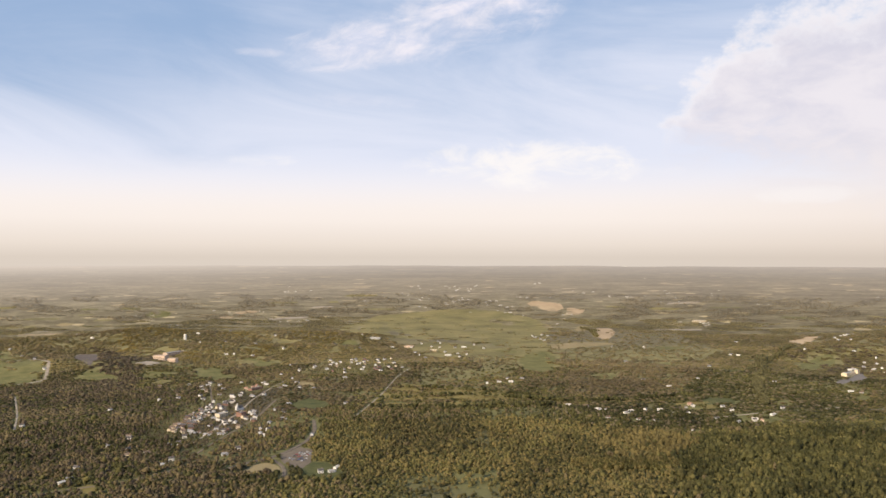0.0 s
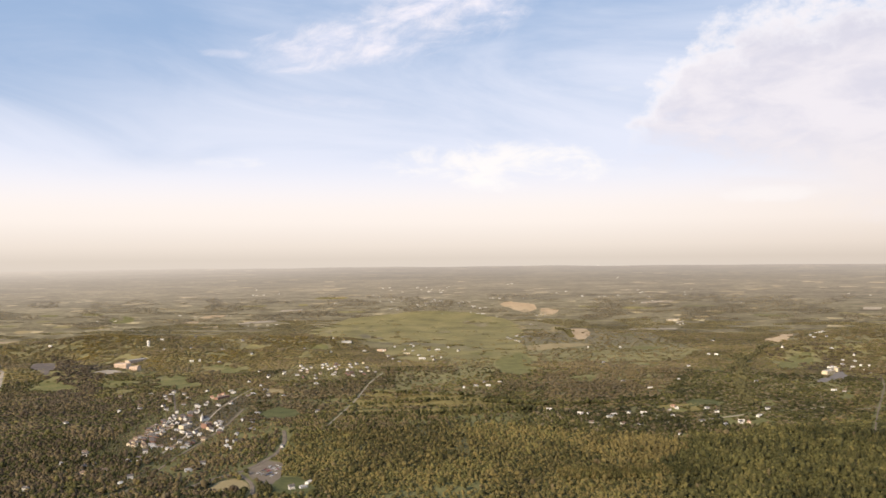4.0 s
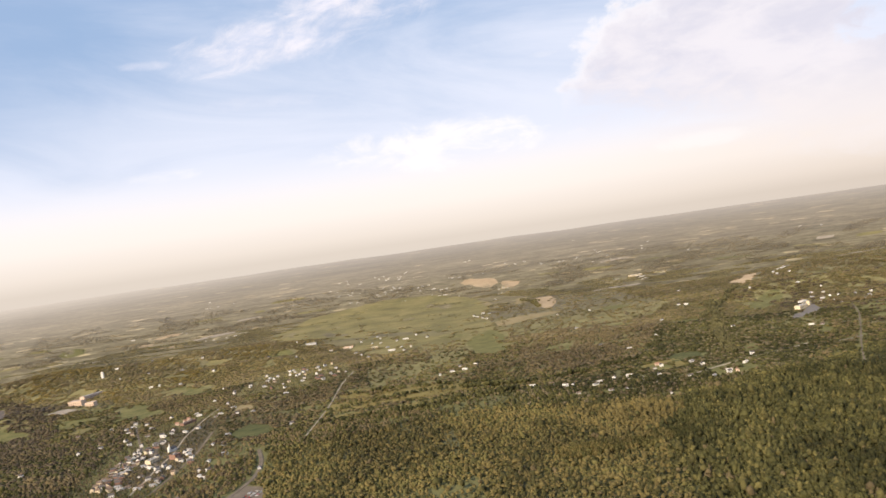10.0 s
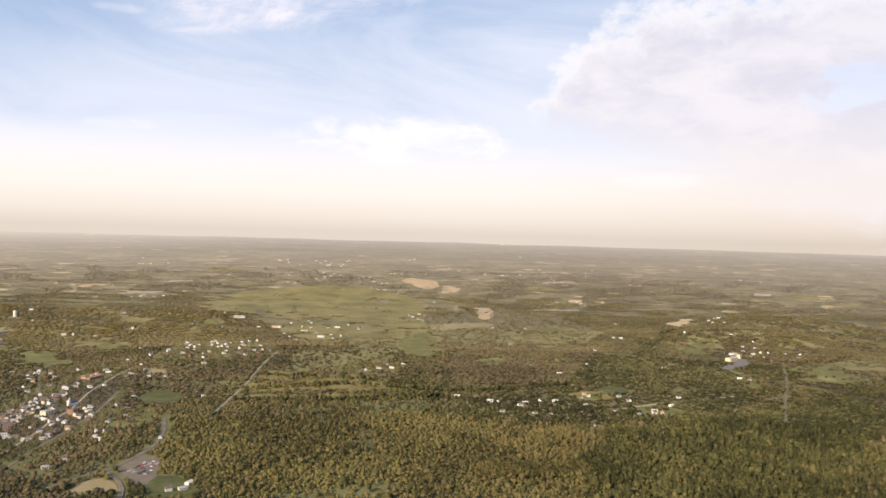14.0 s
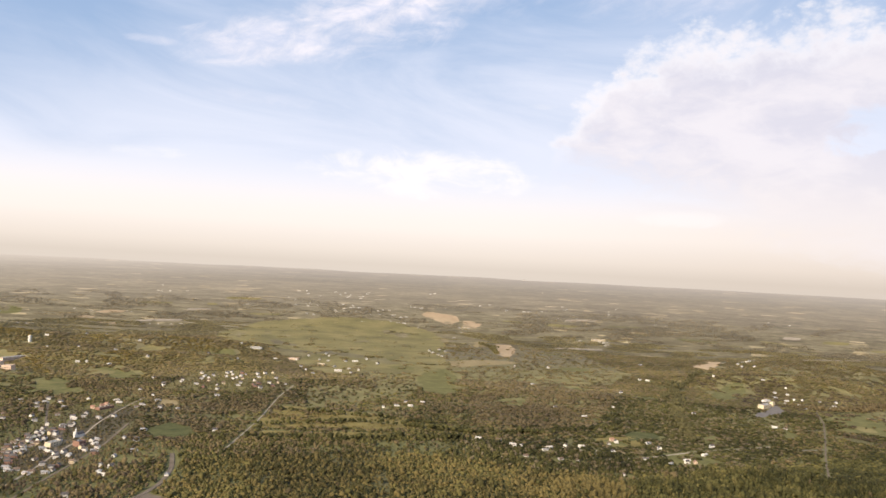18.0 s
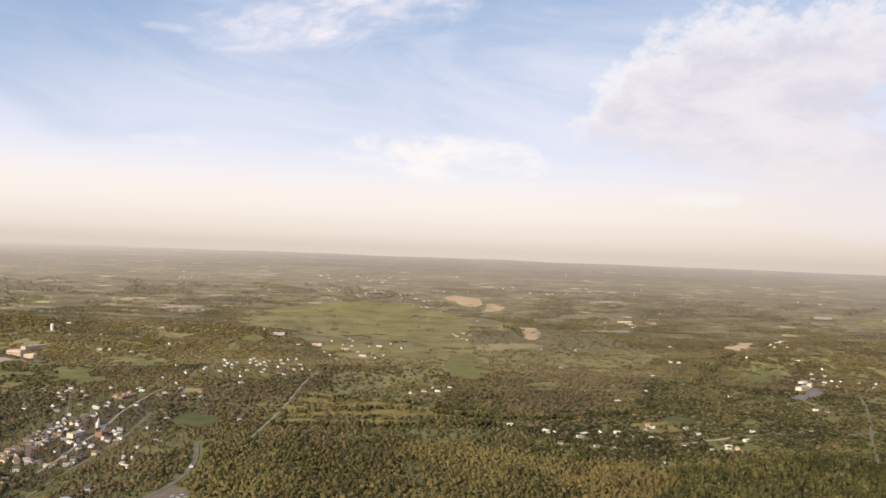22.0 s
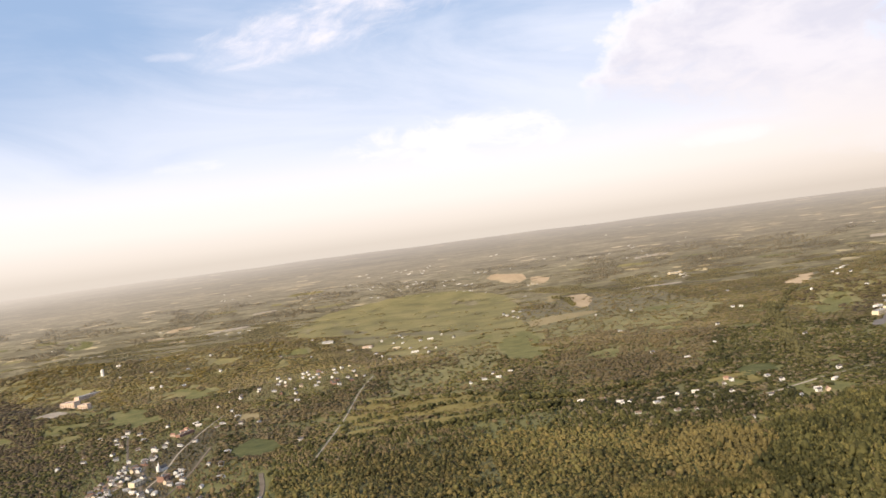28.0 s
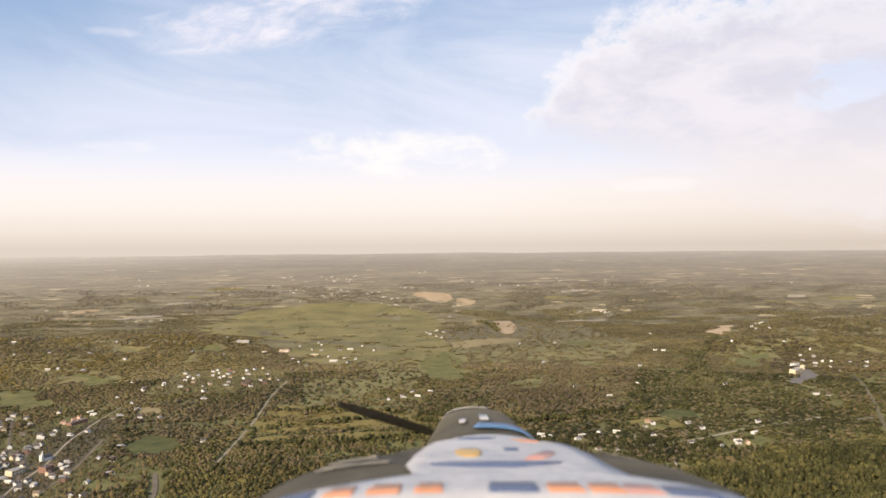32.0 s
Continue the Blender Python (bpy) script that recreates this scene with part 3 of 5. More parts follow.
field("pasture", [(1221, 2103), (1324, 2194), (1362, 2175), (1309, 1981), (1232, 1860), (1148, 1834), (1110, 1904)], "lawn", "green pasture beside the cut through the woods")
field("pasture", [(1049, 2365), (1152, 2492), (1253, 2568), (1184, 2413), (1067, 2279), (1008, 2254)], "lawn", "green pasture edged by trees")
field("pasture", [(589, 1824), (667, 1823), (639, 1748), (560, 1736)], "turf", "dark green clearing in the woods")
field("pasture", [(749, 1796), (785, 1799), (759, 1744), (709, 1739)], "lawn", "small green clearing in the woods")
field("pasture", [(588, 1620), (655, 1645), (685, 1569), (585, 1539)], "lawn", "green clearing round a farmhouse")
field("pasture", [(505, 1755), (603, 1783), (591, 1692), (505, 1660)], "olive", "olive clearing beside houses")
field("ploughed_field", [(684, 4414), (722, 4408), (773, 4320), (702, 4176), (647, 4198)], "soil", "bare tan ploughed field beside a larger one")
field("pasture", [(953, 1846), (993, 1867), (974, 1809), (925, 1766), (919, 1787)], "lawn", "small green paddock below a factory")
field("pasture", [(-601, 2820), (-568, 2923), (-498, 2843), (-488, 2690)], "meadow", "pale green pasture on a wooded slope")
field("pasture", [(-755, 3195), (-728, 3253), (-675, 3064), (-699, 3047)], "meadow", "narrow pale pasture on a hill")
field("ploughed_field", [(-1105, 4180), (-1055, 4255), (-970, 4245), (-990, 4178), (-1054, 4143)], "soil", "narrow bare tan field beyond a wooded hill")
field("pasture", [(-1494, 4014), (-1511, 4209), (-1405, 4146), (-1369, 3998), (-1426, 3937)], "lawn", "green pasture beyond a wooded hill")
field("pasture", [(-503, 1093), (-507, 1139), (-473, 1101), (-477, 1065)], "olive", "small olive glade beside a farmhouse")
field("fallow_field", [(-1079, 2325), (-1183, 2577), (-1116, 2588), (-998, 2326), (-976, 2212)], "fallow", "dark greyish fallow field among brown woods")
field("pasture", [(-976, 2166), (-933, 2196), (-858, 2044), (-890, 2005)], "lawn", "small green field below a fallow field")
field("bare_lot", [(-367, 2066), (-352, 2113), (-318, 1994), (-360, 1926)], "stubble", "bare tan lot behind houses", "lot", 0.5)
field("common", [(-110, 2860), (-40, 3000), (110, 2900), (140, 2780), (90, 2600), (40, 2540), (-60, 2540), (-110, 2680)], "meadow", "open yellow-green common between white houses", "lawn", 0.7)
field("parking_lot", [(-262, 1284), (-248, 1360), (-216, 1337), (-205, 1255), (-213, 1205), (-245, 1238)], "asphalt", "worn asphalt car park with parked cars", "parking lot", 0.5)
field("gravel_yard", [(-301, 1173), (-291, 1228), (-273, 1248), (-249, 1221), (-237, 1187)], "stubble", "pale bare gravel yard inside a road loop", "yard")
field("lawn", [(-222, 1256), (-177, 1250), (-146, 1184), (-152, 1150), (-204, 1155)], "turf", "dark green lawn beside the car park", "lawn", 0.4)
field("paved_yard", [(1034, 2092), (1062, 2104), (1163, 2220), (1128, 2124), (1092, 2082), (995, 2024)], "paving", "smooth grey paved yard before a factory", "yard", 0.5)
field("pale_yard", [(-880, 2273), (-833, 2260), (-813, 2315), (-853, 2336)], "concrete", "pale paved yard below a large building", "yard", 0.5)

road("road_highway", [(-96, 2295), (-120, 2131), (-141, 1887), (-161, 1725), (-175, 1611)], 2.4, "concrete", "straight pale road through woods", 0.8, 4.5)
road("road_main_street", [(-405, 2071), (-416, 1951), (-427, 1784), (-419, 1641), (-429, 1580), (-424, 1491), (-429, 1360)], 2.8, "concrete", "grey main street of a small town", 0.6, 1.8)
road("railway", [(-373, 1793), (-372, 1631), (-383, 1519), (-392, 1417), (-400, 1280)], 3.6, "ballast", "brown railway bed along the town", 0.6, 2.5)
road("road_low", [(-329, 1187), (-311, 1232), (-283, 1271), (-268, 1284), (-253, 1340), (-237, 1389), (-236, 1483), (-253, 1573)], 6, "asphalt", "grey road past a car park", 0.9)
road("road_loop", [(-275, 1275), (-251, 1241), (-233, 1200), (-229, 1147)], 5, "asphalt", "grey road curving to a car park", 1.0)
road("road_lane", [(-560, 1067), (-509, 1112), (-444, 1139), (-400, 1200)], 5, "asphalt", "narrow lane among trees")
road("track_ring", [(-1333, 2400), (-1247, 2455), (-1117, 2272), (-1021, 2055), (-1067, 1973)], 7, "concrete", "pale track round a green field")
road("service_track", [(1226, 2149), (1138, 1979), (1024, 1801), (896, 1606), (817, 1477)], 2.6, "asphalt", "grey service track in a cut through the woods", 0.5, 3.2)
road("service_lane", [(1006, 1877), (1045, 1880), (1081, 1887)], 2.6, "paving", "short grey lane to a service track", 0.5, 5)
road("service_lane", [(895, 1690), (930, 1691), (962, 1695)], 2.6, "paving", "short grey lane to a service track", 0.5, 5)
road("farm_loop", [(446, 1682), (445, 1640), (456, 1617), (475, 1630), (477, 1654), (470, 1682)], 3, "gravel", "pale drive looping round a farmhouse", 0.7, 2.5)
road("wood_lane", [(-977, 1828), (-905, 1700), (-850, 1600), (-783, 1463)], 3, "gravel", "pale lane through brown woods", 0.6, 3)
road("farm_lane", [(467, 1587), (560, 1607), (693, 1667), (853, 1720)], 4, "gravel", "pale lane between scattered houses")
road("side_street", [(-483, 1833), (-467, 1720), (-447, 1627), (-424, 1560)], 4, "asphalt", "grey side street lined by houses", 0.6, 2.5)
road("side_street", [(-573, 1973), (-507, 1760), (-453, 1653), (-420, 1641)], 3.5, "asphalt", "grey side street lined by houses", 0.6, 2.5)
road("far_highway", [(1533, 3040), (1728, 3216), (1961, 3351), (2236, 3382)], 9, "concrete", "distant pale highway")

field("town_ground", [(-470, 1500), (-475, 1700), (-420, 1960), (-395, 1960), (-372, 1700), (-385, 1500), (-430, 1440)], "yard", "worn ground and yards between the town houses", "ground", 0.3)

# Buildings -------------------------------------------------------------------
SITES = []      # x, y, radius kept free of trees


def box(bm, x0, y0, z0, x1, y1, z1):
    v = [bm.verts.new(p) for p in ((x0, y0, z0), (x1, y0, z0), (x1, y1, z0), (x0, y1, z0), (x0, y0, z1), (x1, y0, z1), (x1, y1, z1), (x0, y1, z1))]
    for f in ((0, 3, 2, 1), (4, 5, 6, 7), (0, 1, 5, 4), (1, 2, 6, 5), (2, 3, 7, 6), (3, 0, 4, 7)):
        bm.faces.new([v[k] for k in f])


def gable(bm, w, d, h, rise, over=0.5, thick=0.25):
    """A pitched roof with eaves, its ridge along x."""
    x, y = w / 2 + over, d / 2 + over
    e = h - rise * over / (d / 2)
    for s in (-1, 1):
        v = [bm.verts.new(p) for p in ((-x, s * y, e), (x, s * y, e), (x, 0, h + rise), (-x, 0, h + rise), (-x, s * y, e + thick), (x, s * y, e + thick), (x, 0, h + rise + thick), (-x, 0, h + rise + thick))]
        for f in ((0, 1, 2, 3), (4, 7, 6, 5), (0, 4, 5, 1), (1, 5, 6, 2), (0, 3, 7, 4)):
            bm.faces.new([v[k] for k in f])
    bmesh.ops.recalc_face_normals(bm, faces=bm.faces)


def house_walls(bm, w, d, h, rise):
    v = [bm.verts.new(p) for p in ((-w / 2, -d / 2, -1.5), (w / 2, -d / 2, -1.5), (w / 2, d / 2, -1.5), (-w / 2, d / 2, -1.5), (-w / 2, -d / 2, h), (w / 2, -d / 2, h), (w / 2, d / 2, h), (-w / 2, d / 2, h), (-w / 2, 0, h + rise), (w / 2, 0, h + rise))]
    for f in ((0, 1, 5, 4), (2, 3, 7, 6), (1, 2, 6, 9, 5), (3, 0, 4, 8, 7), (0, 3, 2, 1)):
        bm.faces.new([v[k] for k in f])
    bmesh.ops.recalc_face_normals(bm, faces=bm.faces)


def make_house(w, d, h, rise, wall, roof, label, group, name="house", wing=0.0):
    base = new(name)
    tagged(base, label, "house", group)
    bm = bmesh.new()
    house_walls(bm, w, d, h, rise)
    walls = part("wall", bm, WALLS[wall], base)
    bm = bmesh.new()
    gable(bm, w, d, h, rise)
    top = part("roof", bm, ROOFS[roof], base)
    bm = bmesh.new()
    box(bm, w * 0.22, -0.45, h, w * 0.22 + 0.9, 0.45, h + rise + 1.1)
    part("chimney", bm, WALLS["brick"], top)
    for s in (-1, 1):
        for x in (-w * 0.3, w * 0.3):
            bm = bmesh.new()
            box(bm, x - 0.55, min(s * d / 2, s * (d / 2 + 0.06)), 1.2, x + 0.55, max(s * d / 2, s * (d / 2 + 0.06)), 2.7)
            part("window", bm, GLASS, walls)
    bm = bmesh.new()
    box(bm, -0.5, -d / 2 - 0.07, 0.1, 0.5, -d / 2, 2.2)
    part("door", bm, WALLS["brick"], walls)
    if wing:
        bm = bmesh.new()
        box(bm, w / 2, -d * 0.3, -1.5, w / 2 + wing, d * 0.3, h * 0.75)
        part("wing", bm, WALLS[wall], base)
        bm = bmesh.new()
        box(bm, w / 2, -d * 0.3 - 0.3, h * 0.75, w / 2 + wing + 0.3, d * 0.3 + 0.3, h * 0.75 + 0.35)
        part("wing_roof", bm, ROOFS[roof], base)
    return base


KINDS = []


def stand(ob, x, y, turn, free=9.0):
    SITES.append((x, y, free))
    return copy_thing(ob, pose(x, y, float(relief(x, y)) + 0.1, 0, 0, turn))


def build_kinds():
    specs = [(8, 6, 4.6, 2.0, "white", "dark", "white clapboard house with a dark shingle roof", 0.0), (8.5, 5.5, 2.9, 1.6, "white", "grey", "low white house with a grey shingle roof", 3.2),
             (7.6, 6, 4.6, 2.2, "cream", "brown", "cream sided house with a brown roof", 0.0), (8.6, 5.6, 2.7, 1.6, "grey", "brown", "grey bungalow with a brown shingle roof", 0.0),
             (8, 6, 4.8, 1.9, "brick", "dark", "red brick house with a dark roof", 3.0), (11, 6, 3.2, 1.3, "white", "pale", "white shed with a pale metal roof", 0.0),
             (8, 6, 4.4, 2.0, "tan", "rust", "tan house with a rusty red roof", 0.0)]
    for k, (w, d, h, rise, wall, roof, label, wing) in enumerate(specs):
        ob = make_house(w, d, h, rise, wall, roof, label, "houses of the valley", "house", wing)
        KINDS.append(ob)


build_kinds()
USED = set()


def put(kind, x, y, turn, free=9.0):
    """The first of a kind is the thing itself, the others are copies of it."""
    if kind in USED:
        return stand(KINDS[kind], x, y, turn, free)
    USED.add(kind)
    KINDS[kind].matrix_basis = pose(x, y, float(relief(x, y)) + 0.1, 0, 0, turn)
    SITES.append((x, y, free))


TOWN = [(-456, 1592, 1), (-436, 1575, 5), (-443, 1657, 5), (-483, 1833, 0), (-467, 1861, 0), (-436, 1831, 1), (-412, 1845, 0), (-439, 1989, 5), (-397, 1648, 0), (-392, 1661, 1),
        (-415, 1568, 0), (-399, 1601, 2), (-416, 1535, 0), (-441, 1519, 3), (-463, 1467, 1), (-444, 1456, 3), (-455, 1412, 0), (-329, 1496, 0), (-333, 1456, 5), (-236, 1444, 1)]
TOWN_NORTH = [(-395, 1949, 3), (-353, 1931, 3), (-344, 1925, 0), (-319, 1935, 1), (-400, 2232, 0), (-368, 2289, 1), (-588, 1953, 0), (-580, 1975, 1), (-584, 2008, 0), (-555, 1832, 0),
              (-504, 1740, 3), (-487, 1711, 3), (-468, 1693, 0), (-631, 1989, 1), (-459, 1939, 6), (-455, 1957, 6), (-472, 1920, 6)]
VALLEY = [(928, 2579, 0), (948, 2568, 5), (617, 1583, 5), (673, 1636, 1), (536, 1716, 0), (517, 1703, 3), (423, 1672, 1), (387, 1655, 5), (461, 1668, 5), (327, 1665, 1),
          (412, 1563, 3), (385, 1572, 3), (461, 1476, 3), (327, 1584, 3), (624, 1565, 6), (375, 1640, 1), (533, 1731, 6)]
VALLEY_FAR = [(176, 2061, 5), (144, 2061, 1), (968, 1899, 5), (987, 1888, 3), (1231, 2225, 5), (1299, 2395, 1), (1448, 2957, 0), (1515, 3016, 5), (1484, 2913, 0), (1207, 2253, 3), (1253, 2207, 1),
              (1273, 2320, 0), (1173, 2293, 2), (-687, 2540, 5), (-520, 2613, 0), (-813, 2680, 1), (-933, 3040, 0)]
COMMON = [(-77, 2914, 5), (-40, 2848, 0), (-10, 2938, 5), (-19, 2986, 1), (43, 2820, 0), (7, 2695, 1), (49, 2646, 5), (53, 2552, 0), (78, 2625, 0), (112, 2880, 5), (142, 2780, 0), (-75, 2583, 0), (-54, 2513, 1), (-92, 2654, 0), (-113, 2832, 0), (-12, 2827, 5),
          (208, 2102, 5), (170, 2105, 0), (113, 2040, 1), (361, 3218, 0), (407, 3286, 5), (377, 3096, 0), (423, 3235, 1), (386, 3057, 0), (365, 3159, 5)]
HILLSIDE = [(-665, 2548, 5), (-603, 2535, 5), (-797, 3000, 0), (-755, 2777, 0), (-349, 1948, 0), (-314, 1944, 1), (-403, 2256, 0), (-370, 2314, 0), (-328, 2259, 1), (-443, 2336, 0), (-450, 2009, 5), (-505, 2009, 0), (-211, 1744, 0), (-280, 2695, 5), (-240, 2431, 0),
            (-264, 2446, 5), (-275, 2407, 0), (-273, 2501, 1), (-267, 2181, 0), (-314, 2364, 0), (-329, 2395, 5), (-182, 2493, 0), (-201, 2480, 0), (-247, 2390, 5)]
SIDE = [(1294, 2311, 0), (1236, 2230, 5), (1272, 2415, 1), (1332, 2459, 0), (671, 1627, 5), (610, 1568, 0), (576, 1559, 1), (270, 1721, 5), (326, 1677, 5), (339, 1663, 0), (390, 1662, 5), (424, 1676, 0), (455, 1677, 5), (308, 1715, 3), (1438, 2910, 5), (1480, 2902, 0), (1538, 3039, 0)]
NEAR_TOWN = [(-538, 1797, 0), (-476, 1710, 1), (-440, 1572, 5), (-424, 1556, 0), (-403, 1552, 5), (-390, 1586, 0), (-387, 1630, 5), (-465, 1838, 0), (-477, 1819, 5), (-326, 1443, 5), (-324, 1487, 0), (-421, 1490, 0), (-425, 1437, 1), (-447, 1647, 0), (-479, 1762, 1), (-506, 1766, 0)]
OUTSKIRTS = [(-552, 1207, 0), (-539, 1132, 5), (-538, 1153, 1), (-786, 1496, 0), (-427, 1219, 5), (-424, 1252, 0), (-461, 1350, 1), (-448, 1361, 0), (-479, 1298, 3), (-508, 1333, 3), (-502, 1276, 2), (-1411, 2607, 5), (-1251, 2451, 0), (-1320, 2510, 1), (-1087, 2183, 0)]
for group in (COMMON, HILLSIDE, SIDE, NEAR_TOWN, OUTSKIRTS):
    for x, y, kind in group:
        if all((x - a) ** 2 + (y - b) ** 2 > 169 for a, b, _ in SITES):
            put(kind, x, y, float(rng.choice([0, 90, 25, -25, 60]) + rng.normal(0, 7)), 7.5)
for group in (TOWN, TOWN_NORTH, VALLEY, VALLEY_FAR):
    for x, y, kind in group:
        if any((x - a) ** 2 + (y - b) ** 2 < 144 for a, b, _ in SITES):
            continue
        if group is VALLEY or group is VALLEY_FAR:
            r = rng.uniform(10, 20)
            field("garden_lawn", [(x - r, y - r * 1.5), (x + r, y - r * 1.3), (x + r * 0.8, y + r * 0.6), (x - r * 0.9, y + r * 0.5)], "lawn" if rng.random() < 0.7 else "meadow", "mown grass round a house", "lawn", 0.4)
        put(kind, x, y, float(rng.choice([0, 90, 20, -25, 70]) + rng.normal(0, 6)), 6.5)


def scatter_houses(poly, count, kinds, gap=17.0, free=8.0):
    xs, ys = [p[0] for p in poly], [p[1] for p in poly]
    done = tries = 0
    while done < count and tries < 4000:
        tries += 1
        x, y = rng.uniform(min(xs), max(xs)), rng.uniform(min(ys), max(ys))
        if not inside(poly, np.array([x]), np.array([y]))[0] or any((x - a) ** 2 + (y - b) ** 2 < gap**2 for a, b, _ in SITES):
            continue
        if any(inside(f, np.array([x]), np.array([y]))[0] for f, _ in FIELDS["all"]) or any(min((x - p[0]) ** 2 + (y - p[1]) ** 2 for p in way) < (w + 3) ** 2 for way, w in ROADS):
            continue
        put(int(rng.choice(kinds)), x, y, float(rng.choice([0, 90, 15, -20]) + rng.normal(0, 8)), free)
        done += 1


for x, y, kind in ((-181, 1188, 0), (-161, 1215, 5), (-166, 1192, 1), (-340, 1330, 0), (-352, 1290, 1)):
    put(kind, x, y, 20.0 + kind * 9, 6.5)
scatter_houses([(-500, 1453), (-513, 1680), (-467, 1773), (-387, 1773), (-367, 1573), (-400, 1440)], 62, [0, 0, 1, 3, 3, 2, 4, 2], 11.0, 4.2)
scatter_houses([(-400, 1520), (-385, 1760), (-340, 1780), (-300, 1600), (-330, 1480)], 6, [0, 0, 1, 2], 15, 5.0)
scatter_houses([(-573, 1280), (-587, 1467), (-440, 1480), (-413, 1307)], 4, [0, 1, 3, 3], 20)
scatter_houses([(-640, 1707), (-640, 2027), (-480, 2000), (-440, 1787)], 8, [0, 1, 3, 2], 20)
scatter_houses([(-427, 1867), (-453, 2160), (-240, 2187), (-227, 1933)], 5, [0, 1, 3, 2], 22)
scatter_houses([(-384, 2253), (-345, 2477), (-156, 2513), (-105, 2265), (-188, 2211), (-336, 2176)], 26, [0, 0, 1, 2, 3, 4], 20, 6.0)
scatter_houses([(307, 1533), (307, 1680), (747, 1733), (747, 1520)], 5, [0, 1, 3], 34)
scatter_houses([(-1333, 2333), (-1467, 3067), (-400, 3333), (-333, 2600), (-747, 2400)], 12, [0, 0, 1, 5], 60)
scatter_houses([(-867, 1200), (-933, 2000), (-640, 2000), (-600, 1267)], 5, [0, 1, 3], 60)
scatter_houses([(400, 1867), (400, 3067), (1466, 3200), (1200, 2000)], 9, [0, 1, 5, 5], 80)
scatter_houses([(-333, 2800), (-267, 3333), (665, 3591), (747, 2800)], 4, [0, 5, 5, 1], 50)
scatter_houses([(1173, 2160), (1200, 2347), (1413, 2400), (1360, 2187)], 7, [0, 5, 3, 1], 22)


def build_church():
    base = tagged(new("church", None), "white clapboard church with a tall steeple on the main street", "church")
    bm = bmesh.new()
    house_walls(bm, 15, 7.5, 5.5, 3.4)
    part("wall", bm, WALLS["white"], base)
    bm = bmesh.new()
    gable(bm, 15, 7.5, 5.5, 3.4)
    part("roof", bm, ROOFS["dark"], base)
    bm = bmesh.new()
    box(bm, -12.5, -2.2, -1.5, -8.2, 2.2, 10)
    tower = part("tower", bm, WALLS["white"], base)
    bm = bmesh.new()
    box(bm, -10.1, -1.2, 9, -7.6, 1.2, 11)
    part("belfry", bm, WALLS["white"], tower)
    bm = bmesh.new()
    bmesh.ops.create_cone(bm, segments=8, radius1=1.7, radius2=0.05, depth=6, cap_ends=True)
    bmesh.ops.translate(bm, verts=bm.verts, vec=(-8.85, 0, 14))
    part("spire", bm, WALLS["white"], tower)
    base.matrix_basis = pose(-427, 1685, float(relief(-427, 1685)), 0, 0, 65)
    SITES.append((-427, 1685, 13))


def block(name, x, y, w, d, h, turn, wall, roof, label, category="building", rows=1, vents=2):
    """A flat-roofed building with a parapet, window bands and roof vents."""
    base = tagged(new(name), label, category)
    bm = bmesh.new()
    box(bm, -w / 2, -d / 2, -2.5, w / 2, d / 2, h)
    walls = part("wall", bm, WALLS[wall], base)
    bm = bmesh.new()
    box(bm, -w / 2 + 0.4, -d / 2 + 0.4, h, w / 2 - 0.4, d / 2 - 0.4, h + 0.2)
    top = part("roof", bm, ROOFS[roof], base)
    for x0, y0, x1, y1 in ((-w / 2, -d / 2, w / 2, -d / 2 + 0.4), (-w / 2, d / 2 - 0.4, w / 2, d / 2), (-w / 2, -d / 2 + 0.4, -w / 2 + 0.4, d / 2 - 0.4), (w / 2 - 0.4, -d / 2 + 0.4, w / 2, d / 2 - 0.4)):
        bm = bmesh.new()
        box(bm, x0, y0, h, x1, y1, h + 0.8)
        part("parapet", bm, WALLS[wall], top)
    for k in range(vents):
        bm = bmesh.new()
        vx, vy = -w / 2 + w * (k + 0.6) / (vents + 0.3), d * 0.12 * (-1) ** k
        box(bm, vx - 1.2, vy - 1, h + 0.2, vx + 1.2, vy + 1, h + 1.7)
        part("roof_vent", bm, ROOFS["grey"], top)
    for r in range(rows):
        z = 1.3 + r * 3.4
        for s in (-1, 1):
            for k in range(max(2, int(w / 6))):
                wx = -w / 2 + (k + 0.5) * w / max(2, int(w / 6))
                bm = bmesh.new()
                box(bm, wx - 1.3, min(s * d / 2, s * (d / 2 + 0.08)), z, wx + 1.3, max(s * d / 2, s * (d / 2 + 0.08)), z + 1.5)
                part("window", bm, GLASS, walls)
    base.matrix_basis = pose(x, y, float(relief(x, y)), 0, 0, turn)
    for k in range(-2, 3):
        SITES.append((x + w * 0.22 * k * math.cos(radians(turn)), y + w * 0.22 * k * math.sin(radians(turn)), d * 0.5 + 7))
    return base


build_church()
block("factory", 1096, 2163, 48, 15, 9, 37, "cream", "grey", "long cream factory block lit by the sun", rows=2, vents=4)
block("annex", 1140, 2203, 11, 10, 10, 37, "cream", "grey", "tall cream annex beside a factory", rows=3)
block("warehouse", 1160, 2267, 26, 12, 5, 30, "white", "pale", "low white warehouse near a factory")
block("school", -845, 2400, 36, 28, 14, -8, "tan", "pink", "large tan stone building with pinkish flat roofs", rows=3, vents=3)
block("school_hall", -797, 2363, 24, 20, 11, -8, "tan", "pink", "tan hall with a pinkish flat roof beside a large building", rows=2)
block("school_wing", -853, 2540, 74, 17, 7, 62, "tan", "grey", "long pale wing behind a large tan building", rows=2, vents=4)
block("mill", -120, 2840, 30, 18, 5, -10, "tan", "pink", "wide low mill with a pinkish roof", vents=4)
block("mill_shed", -247, 2925, 36, 12, 4, -5, "grey", "grey", "long grey shed near a mill", vents=2)
